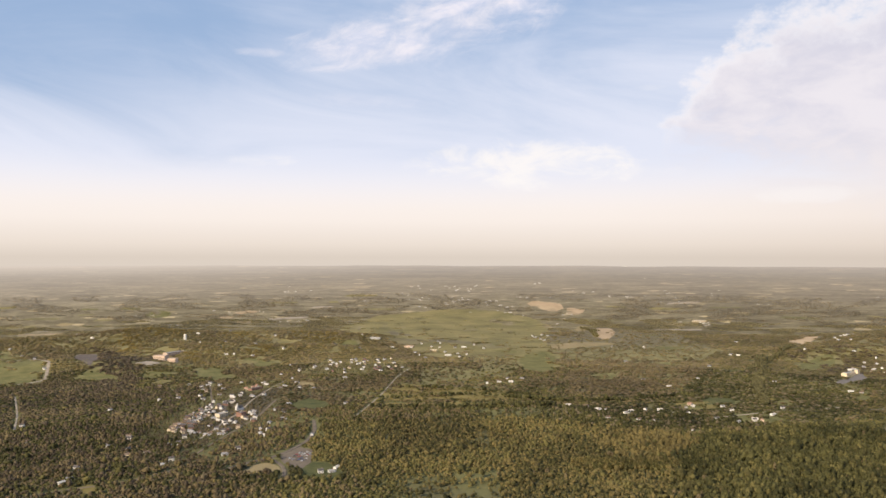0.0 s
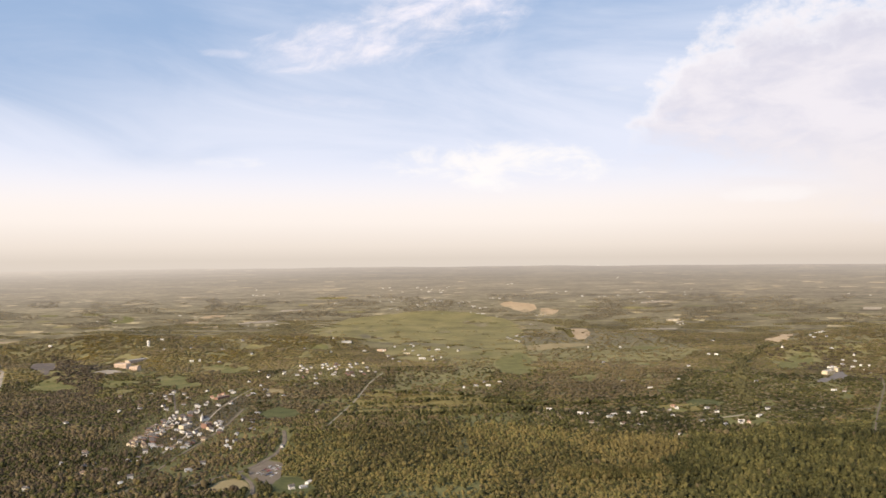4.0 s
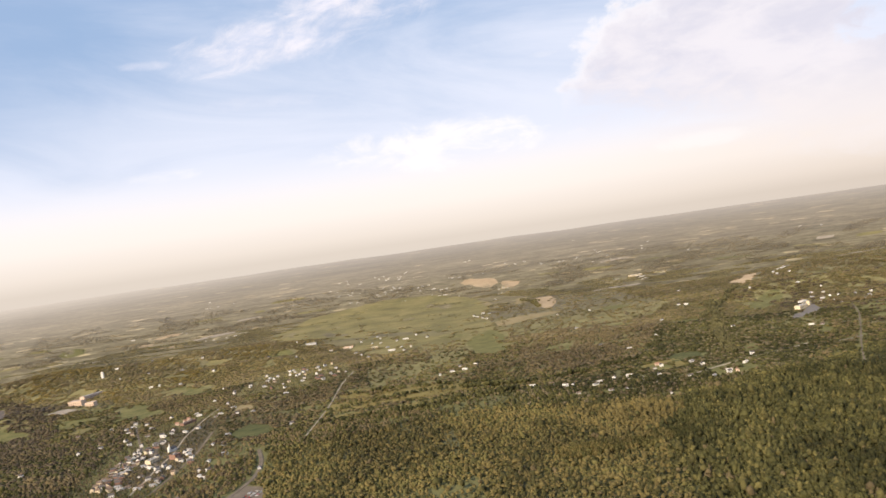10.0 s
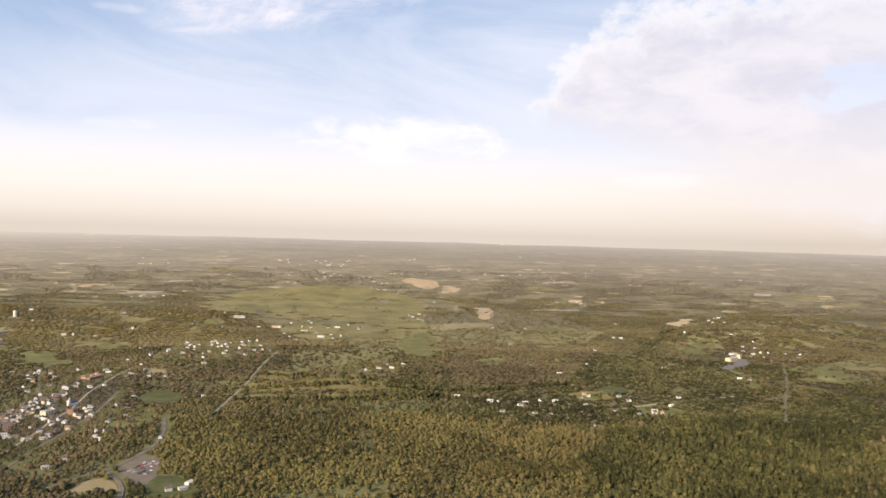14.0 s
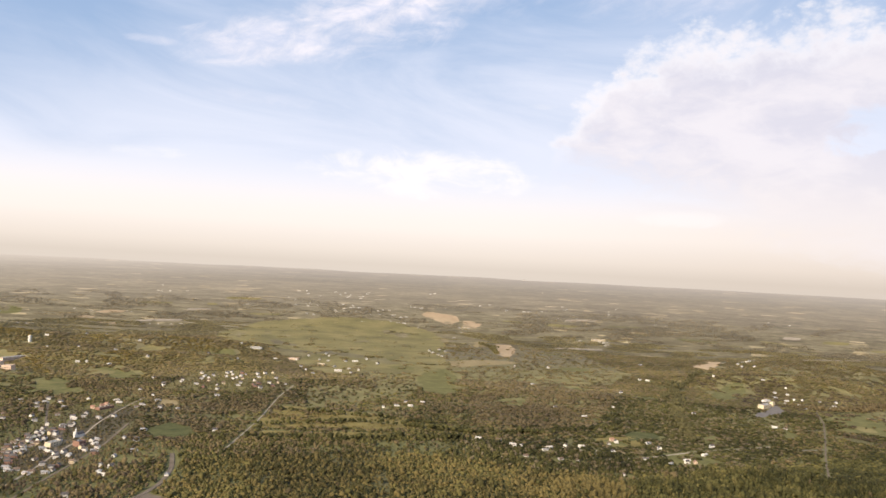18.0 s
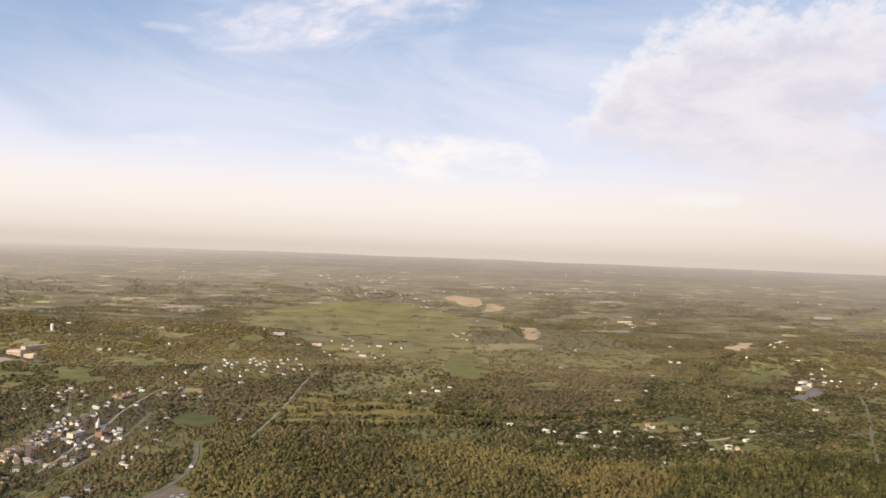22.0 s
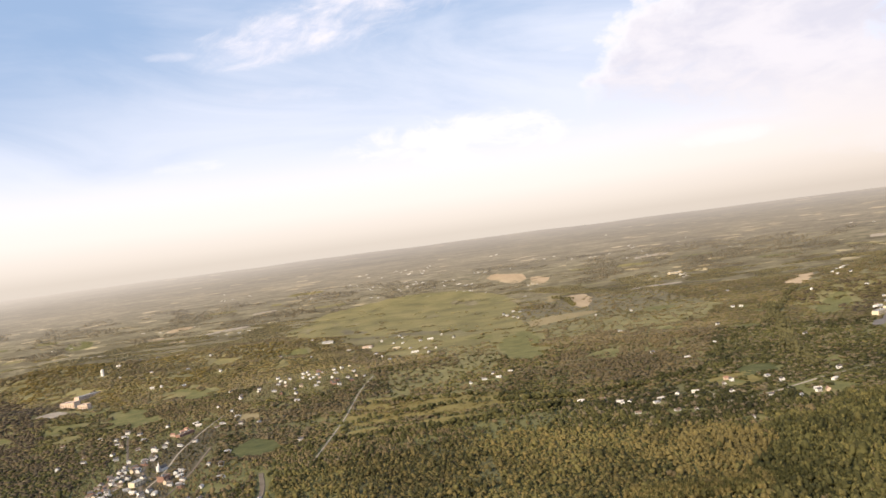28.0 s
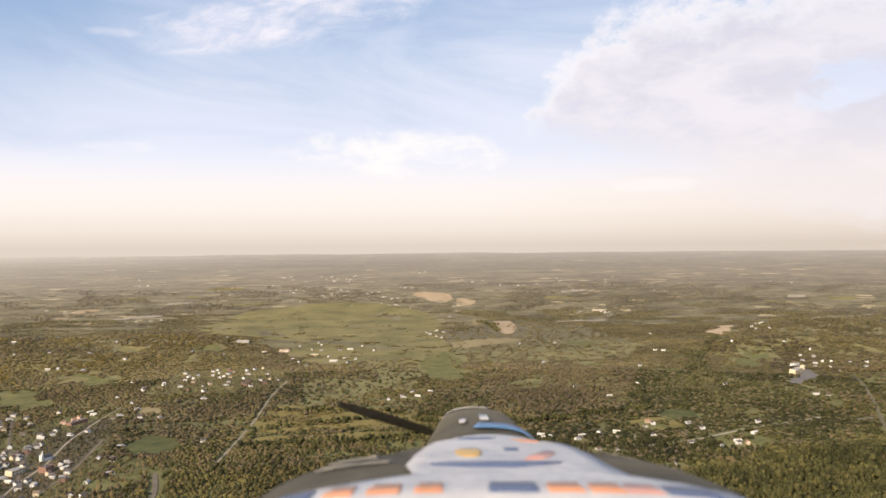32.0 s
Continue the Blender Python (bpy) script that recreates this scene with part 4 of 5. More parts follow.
block("store", 17, 2588, 20, 11, 5, 5, "white", "pale", "white flat-roofed store building")
block("depot", 73, 2824, 18, 9, 4, 0, "white", "pale", "white depot with a pale flat roof")
block("depot", -33, 2740, 22, 9, 4, -12, "cream", "pale", "low cream depot with a pale flat roof")
block("storehouse", 1231, 3843, 62, 22, 5, 8, "cream", "pale", "wide white storehouse among fields", vents=5)
block("shop_row", -450, 1924, 40, 11, 4, 62, "brick", "brown", "row of brick shops with brown roofs at the town's edge", vents=3)
block("town_hall", -408, 1621, 16, 13, 8, 65, "brick", "dark", "brick block of shops on the main street", rows=2, vents=1)
block("town_store", -447, 1616, 24, 12, 7, 65, "cream", "grey", "cream store building on the main street", rows=2, vents=1)


def build_water_tower():
    base = tagged(new("water_tower"), "pale round water tower on a wooded hill", "tower")
    bm = bmesh.new()
    bmesh.ops.create_cone(bm, segments=20, radius1=4.6, radius2=4.6, depth=19, cap_ends=True)
    bmesh.ops.translate(bm, verts=bm.verts, vec=(0, 0, 7.5))
    tank = part("tank", bm, WALLS["white"], base)
    bm = bmesh.new()
    bmesh.ops.create_cone(bm, segments=20, radius1=4.9, radius2=0.4, depth=2.4, cap_ends=True)
    bmesh.ops.translate(bm, verts=bm.verts, vec=(0, 0, 18.2))
    part("roof", bm, ROOFS["pale"], tank)
    base.matrix_basis = pose(-897, 2785, float(relief(-897, 2785)), 0, 0, 0)
    SITES.append((-897, 2775, 18))


build_water_tower()
FAR_FARMS = [(113, 4719), (435, 4721), (835, 4749), (1302, 4650), (1540, 4580), (-80, 4694), (361, 4451), (146, 4264), (1705, 4320), (1324, 4485), (1235, 3716), (1500, 3018), (-875, 4759), (-208, 4780)]
FAR_ROOFS = [(41, 4883), (102, 4884), (170, 4875), (82, 4859), (159, 4854), (15, 4593), (126, 4580), (200, 4500), (249, 4517), (328, 4516), (150, 4681), (311, 4646), (-140, 4874), (-73, 4853), (-128, 4666), (543, 3799), (607, 3994), (625, 4159), (414, 4121), (328, 4252),
             (562, 4884), (1099, 4811), (1207, 4781), (970, 4660), (1066, 4639), (1171, 4641), (1529, 4542), (1331, 4566), (1238, 3797), (-750, 3862), (-698, 3874), (-1082, 4185), (-972, 4242), (-929, 4808), (-450, 4627), (-1533, 3992)]
FAR_HAMLETS = [(1222, 4492), (1225, 3807), (2298, 4222), (630, 4690), (97, 4665), (295, 4303), (-96, 4438), (-918, 4749)]


def build_far_farms():
    proto = make_house(15, 6, 2.4, 1.2, "white", "pale", "long pale farm shed far off in the haze", "far farm sheds", "farm_shed")
    first = True
    for x, y in FAR_FARMS + FAR_HAMLETS + FAR_ROOFS:
        for k in range(int(rng.integers(1, 4))):
            px, py = x + rng.normal(0, 55) * (k > 0), y + rng.normal(0, 26) * (k > 0)
            m = pose(px, py, float(relief(px, py)) + 0.5, 0, 0, float(rng.normal(0, 14))) @ Matrix.Diagonal((rng.uniform(0.5, 1.9), 0.9, rng.uniform(0.6, 1.0), 1))
            if first:
                proto.matrix_basis, first = m, False
            else:
                copy_thing(proto, m)
            SITES.append((px, py, 22))


build_far_farms()

# Strips of far fields ------------------------------------------------------------


def far_fields():
    kinds = (("soil", "bare tan strip field in the distance"), ("meadow", "pale green strip field in the distance"), ("lawn", "green strip field in the distance"), ("gravel", "pale stubble strip field in the distance"))
    for k in range(85):
        a = radians(rng.uniform(-34, 38))
        r = rng.uniform(3300, 4600)
        x, y = CENTRE[0] + r * math.sin(a), CENTRE[1] + r * math.cos(a)
        w, d = rng.uniform(25, 120), rng.uniform(8, 34)
        if any((x - p[0]) ** 2 + (y - p[1]) ** 2 < (w + 60) ** 2 for f, _ in FIELDS["all"] for p in f):
            continue
        if any(inside(f, np.array([x]), np.array([y]))[0] for f, _ in FIELDS["all"]):
            continue
        turn = a + rng.normal(0, 0.25)
        c, s = math.cos(turn), -math.sin(turn)
        poly = [(x + c * i * w - s * j * d, y + s * i * w + c * j * d) for i, j in ((-1, -1), (0.9, -1), (1.1, 0.8), (-0.7, 1))]
        mat, label = kinds[int(rng.choice(4, p=[0.16, 0.58, 0.16, 0.10]))]
        field("far_field", poly, mat, label, lift=0.5)


far_fields()


def scattered_fields():
    """Small pastures and glades between the woods."""
    kinds = (("olive", "olive rough pasture between woods"), ("meadow", "pale green pasture between woods"), ("lawn", "green pasture between woods"))
    done = 0
    for k in range(900):
        a, r = radians(rng.uniform(-31, 38)), rng.uniform(1750, 3250)
        x, y = CENTRE[0] + r * math.sin(a), CENTRE[1] + r * math.cos(a)
        w, d = rng.uniform(18, 70), rng.uniform(18, 60)
        if done >= 60 or any((x - p[0]) ** 2 + (y - p[1]) ** 2 < (w + 30) ** 2 for f, _ in FIELDS["all"] for p in f) or any((x - q[0]) ** 2 + (y - q[1]) ** 2 < w * w for q in SITES):
            continue
        turn = rng.uniform(-0.6, 0.6)
        c, s = math.cos(turn), math.sin(turn)
        poly = [(x + c * i * w - s * j * d, y + s * i * w + c * j * d) for i, j in ((-1, -0.7), (0.2, -1), (1, -0.4), (0.8, 0.7), (-0.2, 1), (-0.9, 0.5))]
        mat, label = kinds[int(rng.choice(3, p=[0.0, 0.6, 0.4]))]
        field("pasture", poly, mat, label, lift=0.4)
        done += 1


scattered_fields()

# Cars in the car park ----------------------------------------------------------
PAINT = [plain("paint_" + n, c, 0.3, 0.0, 0.03) for n, c in (("white", (0.75, 0.75, 0.75)), ("silver", (0.45, 0.46, 0.48)), ("black", (0.03, 0.03, 0.035)), ("red", (0.35, 0.04, 0.035)), ("blue", (0.05, 0.09, 0.22)))]
RUBBER = plain("tyre_rubber", (0.02, 0.02, 0.02), 0.9)


def make_car(k, colour):
    base = tagged(new("car"), f"{colour} car parked on asphalt", "car", "cars in the car park")
    bm = bmesh.new()
    box(bm, -2.2, -0.88, 0.35, 2.2, 0.88, 0.95)
    bmesh.ops.bevel(bm, geom=list(bm.edges), offset=0.16, segments=2, affect="EDGES")
    part("body", bm, PAINT[k], base)
    bm = bmesh.new()
    v = [bm.verts.new(p) for p in ((-1.7, -0.8, 0.9), (1.1, -0.8, 0.9), (1.1, 0.8, 0.9), (-1.7, 0.8, 0.9), (-1.2, -0.66, 1.45), (0.5, -0.66, 1.45), (0.5, 0.66, 1.45), (-1.2, 0.66, 1.45))]
    for f in ((4, 5, 6, 7), (0, 1, 5, 4), (1, 2, 6, 5), (2, 3, 7, 6), (3, 0, 4, 7)):
        bm.faces.new([v[j] for j in f])
    part("windows", bm, GLASS, base)
    bm = bmesh.new()
    box(bm, -1.15, -0.64, 1.452, 0.45, 0.64, 1.52)
    part("roof", bm, PAINT[k], base)
    for x in (-1.35, 1.4):
        for y in (-0.85, 0.85):
            bm = bmesh.new()
            bmesh.ops.create_cone(bm, segments=10, radius1=0.33, radius2=0.33, depth=0.22, cap_ends=True)
            bmesh.ops.rotate(bm, verts=bm.verts, cent=(0, 0, 0), matrix=Matrix.Rotation(math.pi / 2, 3, "X"))
            bmesh.ops.translate(bm, verts=bm.verts, vec=(x, y, 0.33))
            part("wheel", bm, RUBBER, base)
    return base


def park_cars():
    protos = [make_car(k, c) for k, c in enumerate(("white", "silver", "black", "red", "blue"))]
    seen = set()
    for row in range(4):
        for k in range(13):
            if rng.random() < 0.25:
                continue
            x, y = -247 + row * 8.0 + k * 1.5, 1262 + k * 5.4 - row * 3.0
            if not inside([(-254, 1278), (-236, 1344), (-217, 1320), (-210, 1264), (-228, 1246)], np.array([x]), np.array([y]))[0]:
                continue
            c = int(rng.choice(5, p=[0.34, 0.24, 0.22, 0.06, 0.14]))
            m = pose(x, y, float(relief(x, y)) + 0.52, 0, 0, 165 + 180 * int(rng.integers(0, 2)))
            if c in seen:
                copy_thing(protos[c], m)
            else:
                protos[c].matrix_basis = m
                seen.add(c)
    for c in range(5):
        if c not in seen:
            protos[c].matrix_basis = pose(-241 + c * 4, 1300, float(relief(-241 + c * 4, 1300)) + 0.52, 0, 0, 75)


park_cars()

# Trees -------------------------------------------------------------------------


def crown_shape(seed, subdivisions, leaves, tall=1.0):
    """A lumpy crown about 1 wide and tall high, standing on z = 0.15, with loose sprays of leaves round it."""
    r = np.random.default_rng(seed)
    bm = bmesh.new()
    bmesh.ops.create_icosphere(bm, subdivisions=subdivisions, radius=0.5)
    lumps = r.normal(0, 1, (9, 3))
    lumps /= np.linalg.norm(lumps, axis=1)[:, None]
    size = r.uniform(0.4, 1.0, 9)
    stretch = r.uniform(0.85, 1.2)
    for v in bm.verts:
        d = np.array(v.co) / 0.5
        k = 0.62 + 0.46 * float(np.max(size * np.exp(-((1 - lumps @ d) / 0.14)))) + r.normal(0, 0.07)
        v.co = Vector((d * 0.5 * k).tolist())
        v.co.x, v.co.y = v.co.x * stretch + 0.12 * v.co.z, v.co.y / stretch
        v.co.z = v.co.z * tall + 0.15 + 0.42 * tall
        if v.co.z < 0.3 * tall:
            v.co.z = 0.3 * tall - (0.3 * tall - v.co.z) * 0.35
    verts = [np.array(v.co) for v in bm.verts]
    faces = [tuple(v.index for v in f.verts) for f in bm.faces]
    outer = list(verts)
    bm.free()
    for _ in range(leaves):
        p = outer[int(r.integers(0, len(outer)))] * np.array([1.06, 1.06, 1.0]) + r.normal(0, 0.05, 3)
        s = r.uniform(0.07, 0.17)
        at = len(verts)
        verts += [p + r.normal(0, s, 3) for _ in range(3)]
        faces.append((at, at + 1, at + 2))
    return np.array(verts), np.array(faces)


def clumped(seed, clumps, leaves, tall=1.0):
    """A ragged crown about 1 wide, made of a few small leaf masses at odd heights and loose sprays between them."""
    r = np.random.default_rng(seed)
    verts, faces = [], []
    for k in range(clumps):
        bm = bmesh.new()
        bmesh.ops.create_icosphere(bm, subdivisions=1, radius=1.0)
        a = k * 6.283 / max(1, clumps - 1) + r.uniform(-0.5, 0.5)
        out = 0.0 if k == 0 else r.uniform(0.18, 0.30)
        middle = np.array([math.cos(a) * out, math.sin(a) * out, tall * ((0.62 if k == 0 else r.uniform(0.36, 0.60)) + r.normal(0, 0.04))])
        size = np.array([1.0, 1.0, r.uniform(0.85, 1.25)]) * (0.32 if k == 0 else r.uniform(0.17, 0.27))
        at = len(verts)
        verts += [middle + np.array(v.co) * size * r.uniform(0.72, 1.28) for v in bm.verts]
        faces += [tuple(at + v.index for v in f.verts) for f in bm.faces if f.calc_center_median().z > -0.45]
        bm.free()
    outer = list(verts)
    for _ in range(leaves):
        p = outer[int(r.integers(0, len(outer)))] + r.normal(0, 0.05, 3)
        at = len(verts)
        verts += [p + r.normal(0, r.uniform(0.05, 0.13), 3) for _ in range(3)]
        faces.append((at, at + 1, at + 2))
    return np.array(verts), np.array(faces)


def spire(seed, leaves):
    """A tall crown about 1 wide and 1 high: leaf masses stacked round a leaning stem, narrowing to a blunt top."""
    r = np.random.default_rng(seed)
    verts, faces = [], []
    lean = r.normal(0, 0.10, 2)
    for z, wide, deep in ((0.30, 0.36, 0.20), (0.50, 0.38, 0.20), (0.68, 0.30, 0.18), (0.85, 0.18, 0.15)):
        bm = bmesh.new()
        bmesh.ops.create_icosphere(bm, subdivisions=1, radius=1.0)
        middle = np.array([lean[0] * z + r.normal(0, 0.07), lean[1] * z + r.normal(0, 0.07), z + r.normal(0, 0.03)])
        size = np.array([wide, wide, deep]) * r.uniform(0.82, 1.18)
        at, spin = len(verts), Matrix.Rotation(r.uniform(0, 6.28), 3, "Z")
        verts += [middle + np.array(spin @ v.co) * size * r.uniform(0.74, 1.26) for v in bm.verts]
        faces += [tuple(at + v.index for v in f.verts) for f in bm.faces if f.calc_center_median().z > -0.5]
        bm.free()
    outer = list(verts)
    for _ in range(leaves):
        p = outer[int(r.integers(0, len(outer)))] + r.normal(0, 0.04, 3)
        at = len(verts)
        verts += [p + r.normal(0, r.uniform(0.05, 0.11), 3) * np.array([1, 1, 0.7]) for _ in range(3)]
        faces.append((at, at + 1, at + 2))
    return np.array(verts), np.array(faces)


def grow(name, mat, places, shapes, label, soft=False):
    """Many trees in one mesh: x, y, width, height, turn of each."""
    V, F, at = [], [], 0
    pick = rng.integers(0, len(shapes), len(places))
    for k, (verts, faces) in enumerate(shapes):
        some = places[pick == k]
        if not len(some):
            continue
        c, s = np.cos(some[:, 4]), np.sin(some[:, 4])
        x = verts[None, :, 0] * some[:, 2:3]
        y = verts[None, :, 1] * some[:, 2:3]
        z = verts[None, :, 2] * some[:, 3:4]
        X = c[:, None] * x - s[:, None] * y + some[:, 0:1]
        Y = s[:, None] * x + c[:, None] * y + some[:, 1:2]
        Z = z + relief(some[:, 0], some[:, 1])[:, None]
        V.append(np.stack([X, Y, Z], -1).reshape(-1, 3))
        F.append((faces[None] + (at + np.arange(len(some)) * len(verts))[:, None, None]).reshape(-1, 3))
        at += len(some) * len(verts)
    V, F = np.concatenate(V), np.concatenate(F)
    me = bpy.data.meshes.new(name)
    me.vertices.add(len(V))
    me.vertices.foreach_set("co", V.astype(np.float32).ravel())
    me.loops.add(F.size)
    me.loops.foreach_set("vertex_index", F.astype(np.int32).ravel())
    me.polygons.add(len(F))
    me.polygons.foreach_set("loop_start", np.arange(0, F.size, 3, dtype=np.int32))
    me.update(calc_edges=True)
    me.materials.append(mat)
    if soft:
        me.shade_smooth()
    ob = new(name, me)
    tagged(ob, label, "woods", "", "stuff")
    return ob


def value_noise(x, y, size, seed):
    """Smooth noise from 0 to 1 over the plan."""
    r = np.random.default_rng(seed)
    grid = r.random((64, 64))
    gx, gy = x / size, y / size
    ix, iy = np.floor(gx).astype(int), np.floor(gy).astype(int)
    fx, fy = gx - ix, gy - iy
    fx, fy = fx * fx * (3 - 2 * fx), fy * fy * (3 - 2 * fy)
    g = lambda a, b: grid[(ix + a) % 64, (iy + b) % 64]
    return (g(0, 0) * (1 - fx) + g(1, 0) * fx) * (1 - fy) + (g(0, 1) * (1 - fx) + g(1, 1) * fx) * fy


def open_ground(x, y):
    """True where no tree may stand: fields, roads, yards, houses."""
    bare = np.zeros(x.shape, bool)
    clump = value_noise(x, y, 42, 51) * 0.6 + value_noise(x, y, 15, 52) * 0.4
    loose = 1 + np.clip((y - 1800) / 500, 0, 3.5)
    jx, jy = x + loose * 26 * (value_noise(x, y, 30, 53) - 0.5) + 14 * (value_noise(x, y, 11, 54) - 0.5), y + loose * 34 * (value_noise(x, y, 34, 55) - 0.5) + 14 * (value_noise(x, y, 12, 56) - 0.5)
    for poly, name in FIELDS["all"]:
        if name == "town_ground":
            continue
        if name in ("pasture", "meadow", "common", "far_field", "ploughed_field"):
            px, py = np.array(poly).T
            near = np.nonzero((x > px.min() - 90) & (x < px.max() + 90) & (y > py.min() - 110) & (y < py.max() + 110))[0]
            bare[near] |= inside(poly, jx[near], jy[near]) & (clump[near] < {"pasture": 0.66, "meadow": 0.72, "common": 0.64}.get(name, 0.80))
            continue
        strict = name in ("lawn", "parking_lot", "paved_yard", "gravel_yard", "pale_yard", "sports_field", "garden_lawn", "fallow_field")
        bare |= inside(poly, x, y) if strict else inside(poly, x, y) & (clump < 0.60)
    for way, width in ROADS:
        w = np.array(way)
        near = (x > w[:, 0].min() - 20) & (x < w[:, 0].max() + 20) & (y > w[:, 1].min() - 20) & (y < w[:, 1].max() + 20)
        idx = np.nonzero(near & ~bare)[0]
        if len(idx):
            seg = np.full(len(idx), 1e9)
            for p, q in zip(w, w[1:]):
                d = q - p
                t = np.clip(((x[idx] - p[0]) * d[0] + (y[idx] - p[1]) * d[1]) / (d @ d + 1e-9), 0, 1)
                seg = np.minimum(seg, np.hypot(x[idx] - p[0] - t * d[0], y[idx] - p[1] - t * d[1]))
            bare[idx[seg < width]] = True
    sites = np.array(SITES)
    cell = {}
    for k, (a, b, r) in enumerate(sites):
        for i in range(int((a - r) // 40), int((a + r) // 40) + 1):
            for j in range(int((b - r) // 40), int((b + r) // 40) + 1):
                cell.setdefault((i, j), []).append(k)
    ci, cj = (x // 40).astype(int), (y // 40).astype(int)
    for n in range(len(x)):
        for k in cell.get((ci[n], cj[n]), ()):
            if (x[n] - sites[k, 0]) ** 2 + (y[n] - sites[k, 1]) ** 2 < sites[k, 2] ** 2:
                bare[n] = True
                break
    return bare


def plots(r0, r1, gap):
    """Jittered places in the sector of land that the flight looks over."""
    xs = np.arange(-r1, r1, gap)
    gx, gy = np.meshgrid(xs, np.arange(CENTRE[1] + 400, CENTRE[1] + r1, gap))
    x = gx.ravel() + rng.uniform(-0.45, 0.45, gx.size) * gap
    y = gy.ravel() + rng.uniform(-0.45, 0.45, gx.size) * gap
    r, a = np.hypot(x, y - CENTRE[1]), np.degrees(np.arctan2(x, y - CENTRE[1]))
    keep = (r >= np.where((x > 180) & (r0 < 1000), r0 - 110, r0)) & (r < r1) & (x > -0.62 * y - 50) & (x < 0.84 * (y - 120))
    return x[keep], y[keep]


GOLDEN_WOOD = [(255, 1440), (405, 1462), (436, 1380), (385, 1265), (290, 1275)]
BUDDING_WOOD = [(300, 2000), (380, 2400), (600, 2750), (790, 2400), (740, 2040), (570, 1820), (300, 1860)]


def stand_kind(x, y):
    """Which wood grows where: 0 fresh yellow-green, 1 green, 2 brown in bud, 3 grey and bare."""
    a = value_noise(x, y, 130, 3) * 0.6 + value_noise(x, y, 34, 4) * 0.4
    b = value_noise(x, y, 90, 5) * 0.5 + rng.random(x.shape) * 0.5
    right = 1 / (1 + np.exp(-(x - 80) / 80))
    near = 1 / (1 + np.exp((y - 1780) / 90))
    right = np.maximum(right, 1 / (1 + np.exp(-(x + 260) / 20)) * (y < 1560))
    fresh = 0.30 + 0.46 * right * near
    green = 0.30 + 0.10 * near
    brown = 0.30 - 0.16 * right * near
    u = rng.random(x.shape) * 0.55 + a * 0.45
    kind = np.where(u < 0.22 + fresh * 0.33, 0, np.where(u < 0.24 + (fresh + green) * 0.38, 1, np.where(u < 0.36 + (fresh + green + brown) * 0.40, 2, 3)))
    draw = rng.random(x.shape)
    fine = inside(FRESH_WOOD, x + 50 * (value_noise(x, y, 40, 77) - 0.5), y + 50 * (value_noise(x, y, 40, 78) - 0.5))
    kind = np.where(fine & (draw < 0.46), 0, np.where(fine & (draw < 0.88), 4, np.where(fine & (draw < 0.93), 1, kind)))
    kind = np.where(inside(GOLDEN_WOOD, x, y) & (draw < 0.85), 4, kind)
    bare = inside(BUDDING_WOOD, x, y)
    kind = np.where(bare & (draw < 0.45), 2, np.where(bare & (draw < 0.66), 3, kind))
    west = (x < -440) & (y < 1900)
    patch = value_noise(x, y, 70, 71)
    kind = np.where(west & (patch > 0.5) & (draw < 0.75), 1, np.where(west & (patch < 0.42) & (draw < 0.7), 2, kind))
    dim = (x < -440) & (y < 1950)
    kind = np.where(dim & (draw < 0.36), 5, kind)
    low = (x < -250) & (y < 1700) & ~fine & ~dim
    kind = np.where(low & (patch < 0.55) & (draw < 0.5), 2, np.where(low & (draw > 0.93), 4, np.where(low & (draw > 0.70), 5, kind)))
    band = inside(VALLEY_BAND, x, y) | inside(RIGHT_BAND, x, y) | inside(CREEK_LAND, x, y)
    kind = np.where(band & (draw < 0.6), 1, np.where(band & (draw < 0.75), 3, kind))
    hill = ((x < -150) & (y > 1950)) | ((x > 850) & (y > 2300))
    kind = np.where(hill & (value_noise(x, y, 110, 73) > 0.52) & (draw < 0.6), 2, np.where(hill & (draw < 0.4), 0, kind))
    east = (x > 850) & (y > 2300)
    kind = np.where(east & (draw < 0.40), 1, np.where(east & (draw < 0.75), 2, kind))
    deep = inside(DEEP_WOOD, x + 110 * (value_noise(x, y, 60, 75) - 0.5), y + 60 * (value_noise(x, y, 40, 76) - 0.5))
    kind = np.where(deep & (draw < 0.76), 1, np.where(deep & (draw < 0.97), 0, kind))
    # sunlight on these slopes is put in as golden crowns
    glow = np.zeros(x.shape, bool)
    for poly in SUNNY_SLOPES:
        glow |= inside(poly, x + 70 * (value_noise(x, y, 45, 81) - 0.5), y + 90 * (value_noise(x, y, 60, 82) - 0.5))
    kind = np.where(glow & (draw < 0.72), 4, kind)
    return np.where(inside(HOLLOW, x + 60 * (value_noise(x, y, 50, 79) - 0.5), y) & (draw < 0.8) | ((x > 1080) & (y > 1400) & (y < 2750) & (value_noise(x, y, 120, 80) > 0.4) & (draw > 0.62)), 5, kind)


SUNNY_SLOPES = ([(-1170, 2900), (-1080, 2880), (-1010, 2720), (-990, 2600), (-1060, 2600)], [(-1090, 2860), (-1150, 3250), (-1000, 3250), (-900, 2860), (-980, 2780)], [(-900, 3250), (-760, 3280), (-700, 2900), (-790, 2880)],
                [(-750, 2334), (-826, 2572), (-792, 2591), (-724, 2432), (-697, 2294)], [(-620, 2551), (-635, 2660), (-560, 2690), (-545, 2545)], [(-520, 2760), (-560, 2990), (-400, 3010), (-380, 2800)])
# shaded side of the hill, painted by darker bare crowns
HOLLOW = [(-1174, 2687), (-1102, 2653), (-938, 2448), (-840, 2203), (-724, 1899), (-800, 1860), (-894, 2000), (-1000, 2300)]
CREEK_LAND = [(440, 1690), (560, 1900), (760, 2300), (900, 2500), (1010, 2480), (1000, 1862), (760, 1560), (465, 1472)]
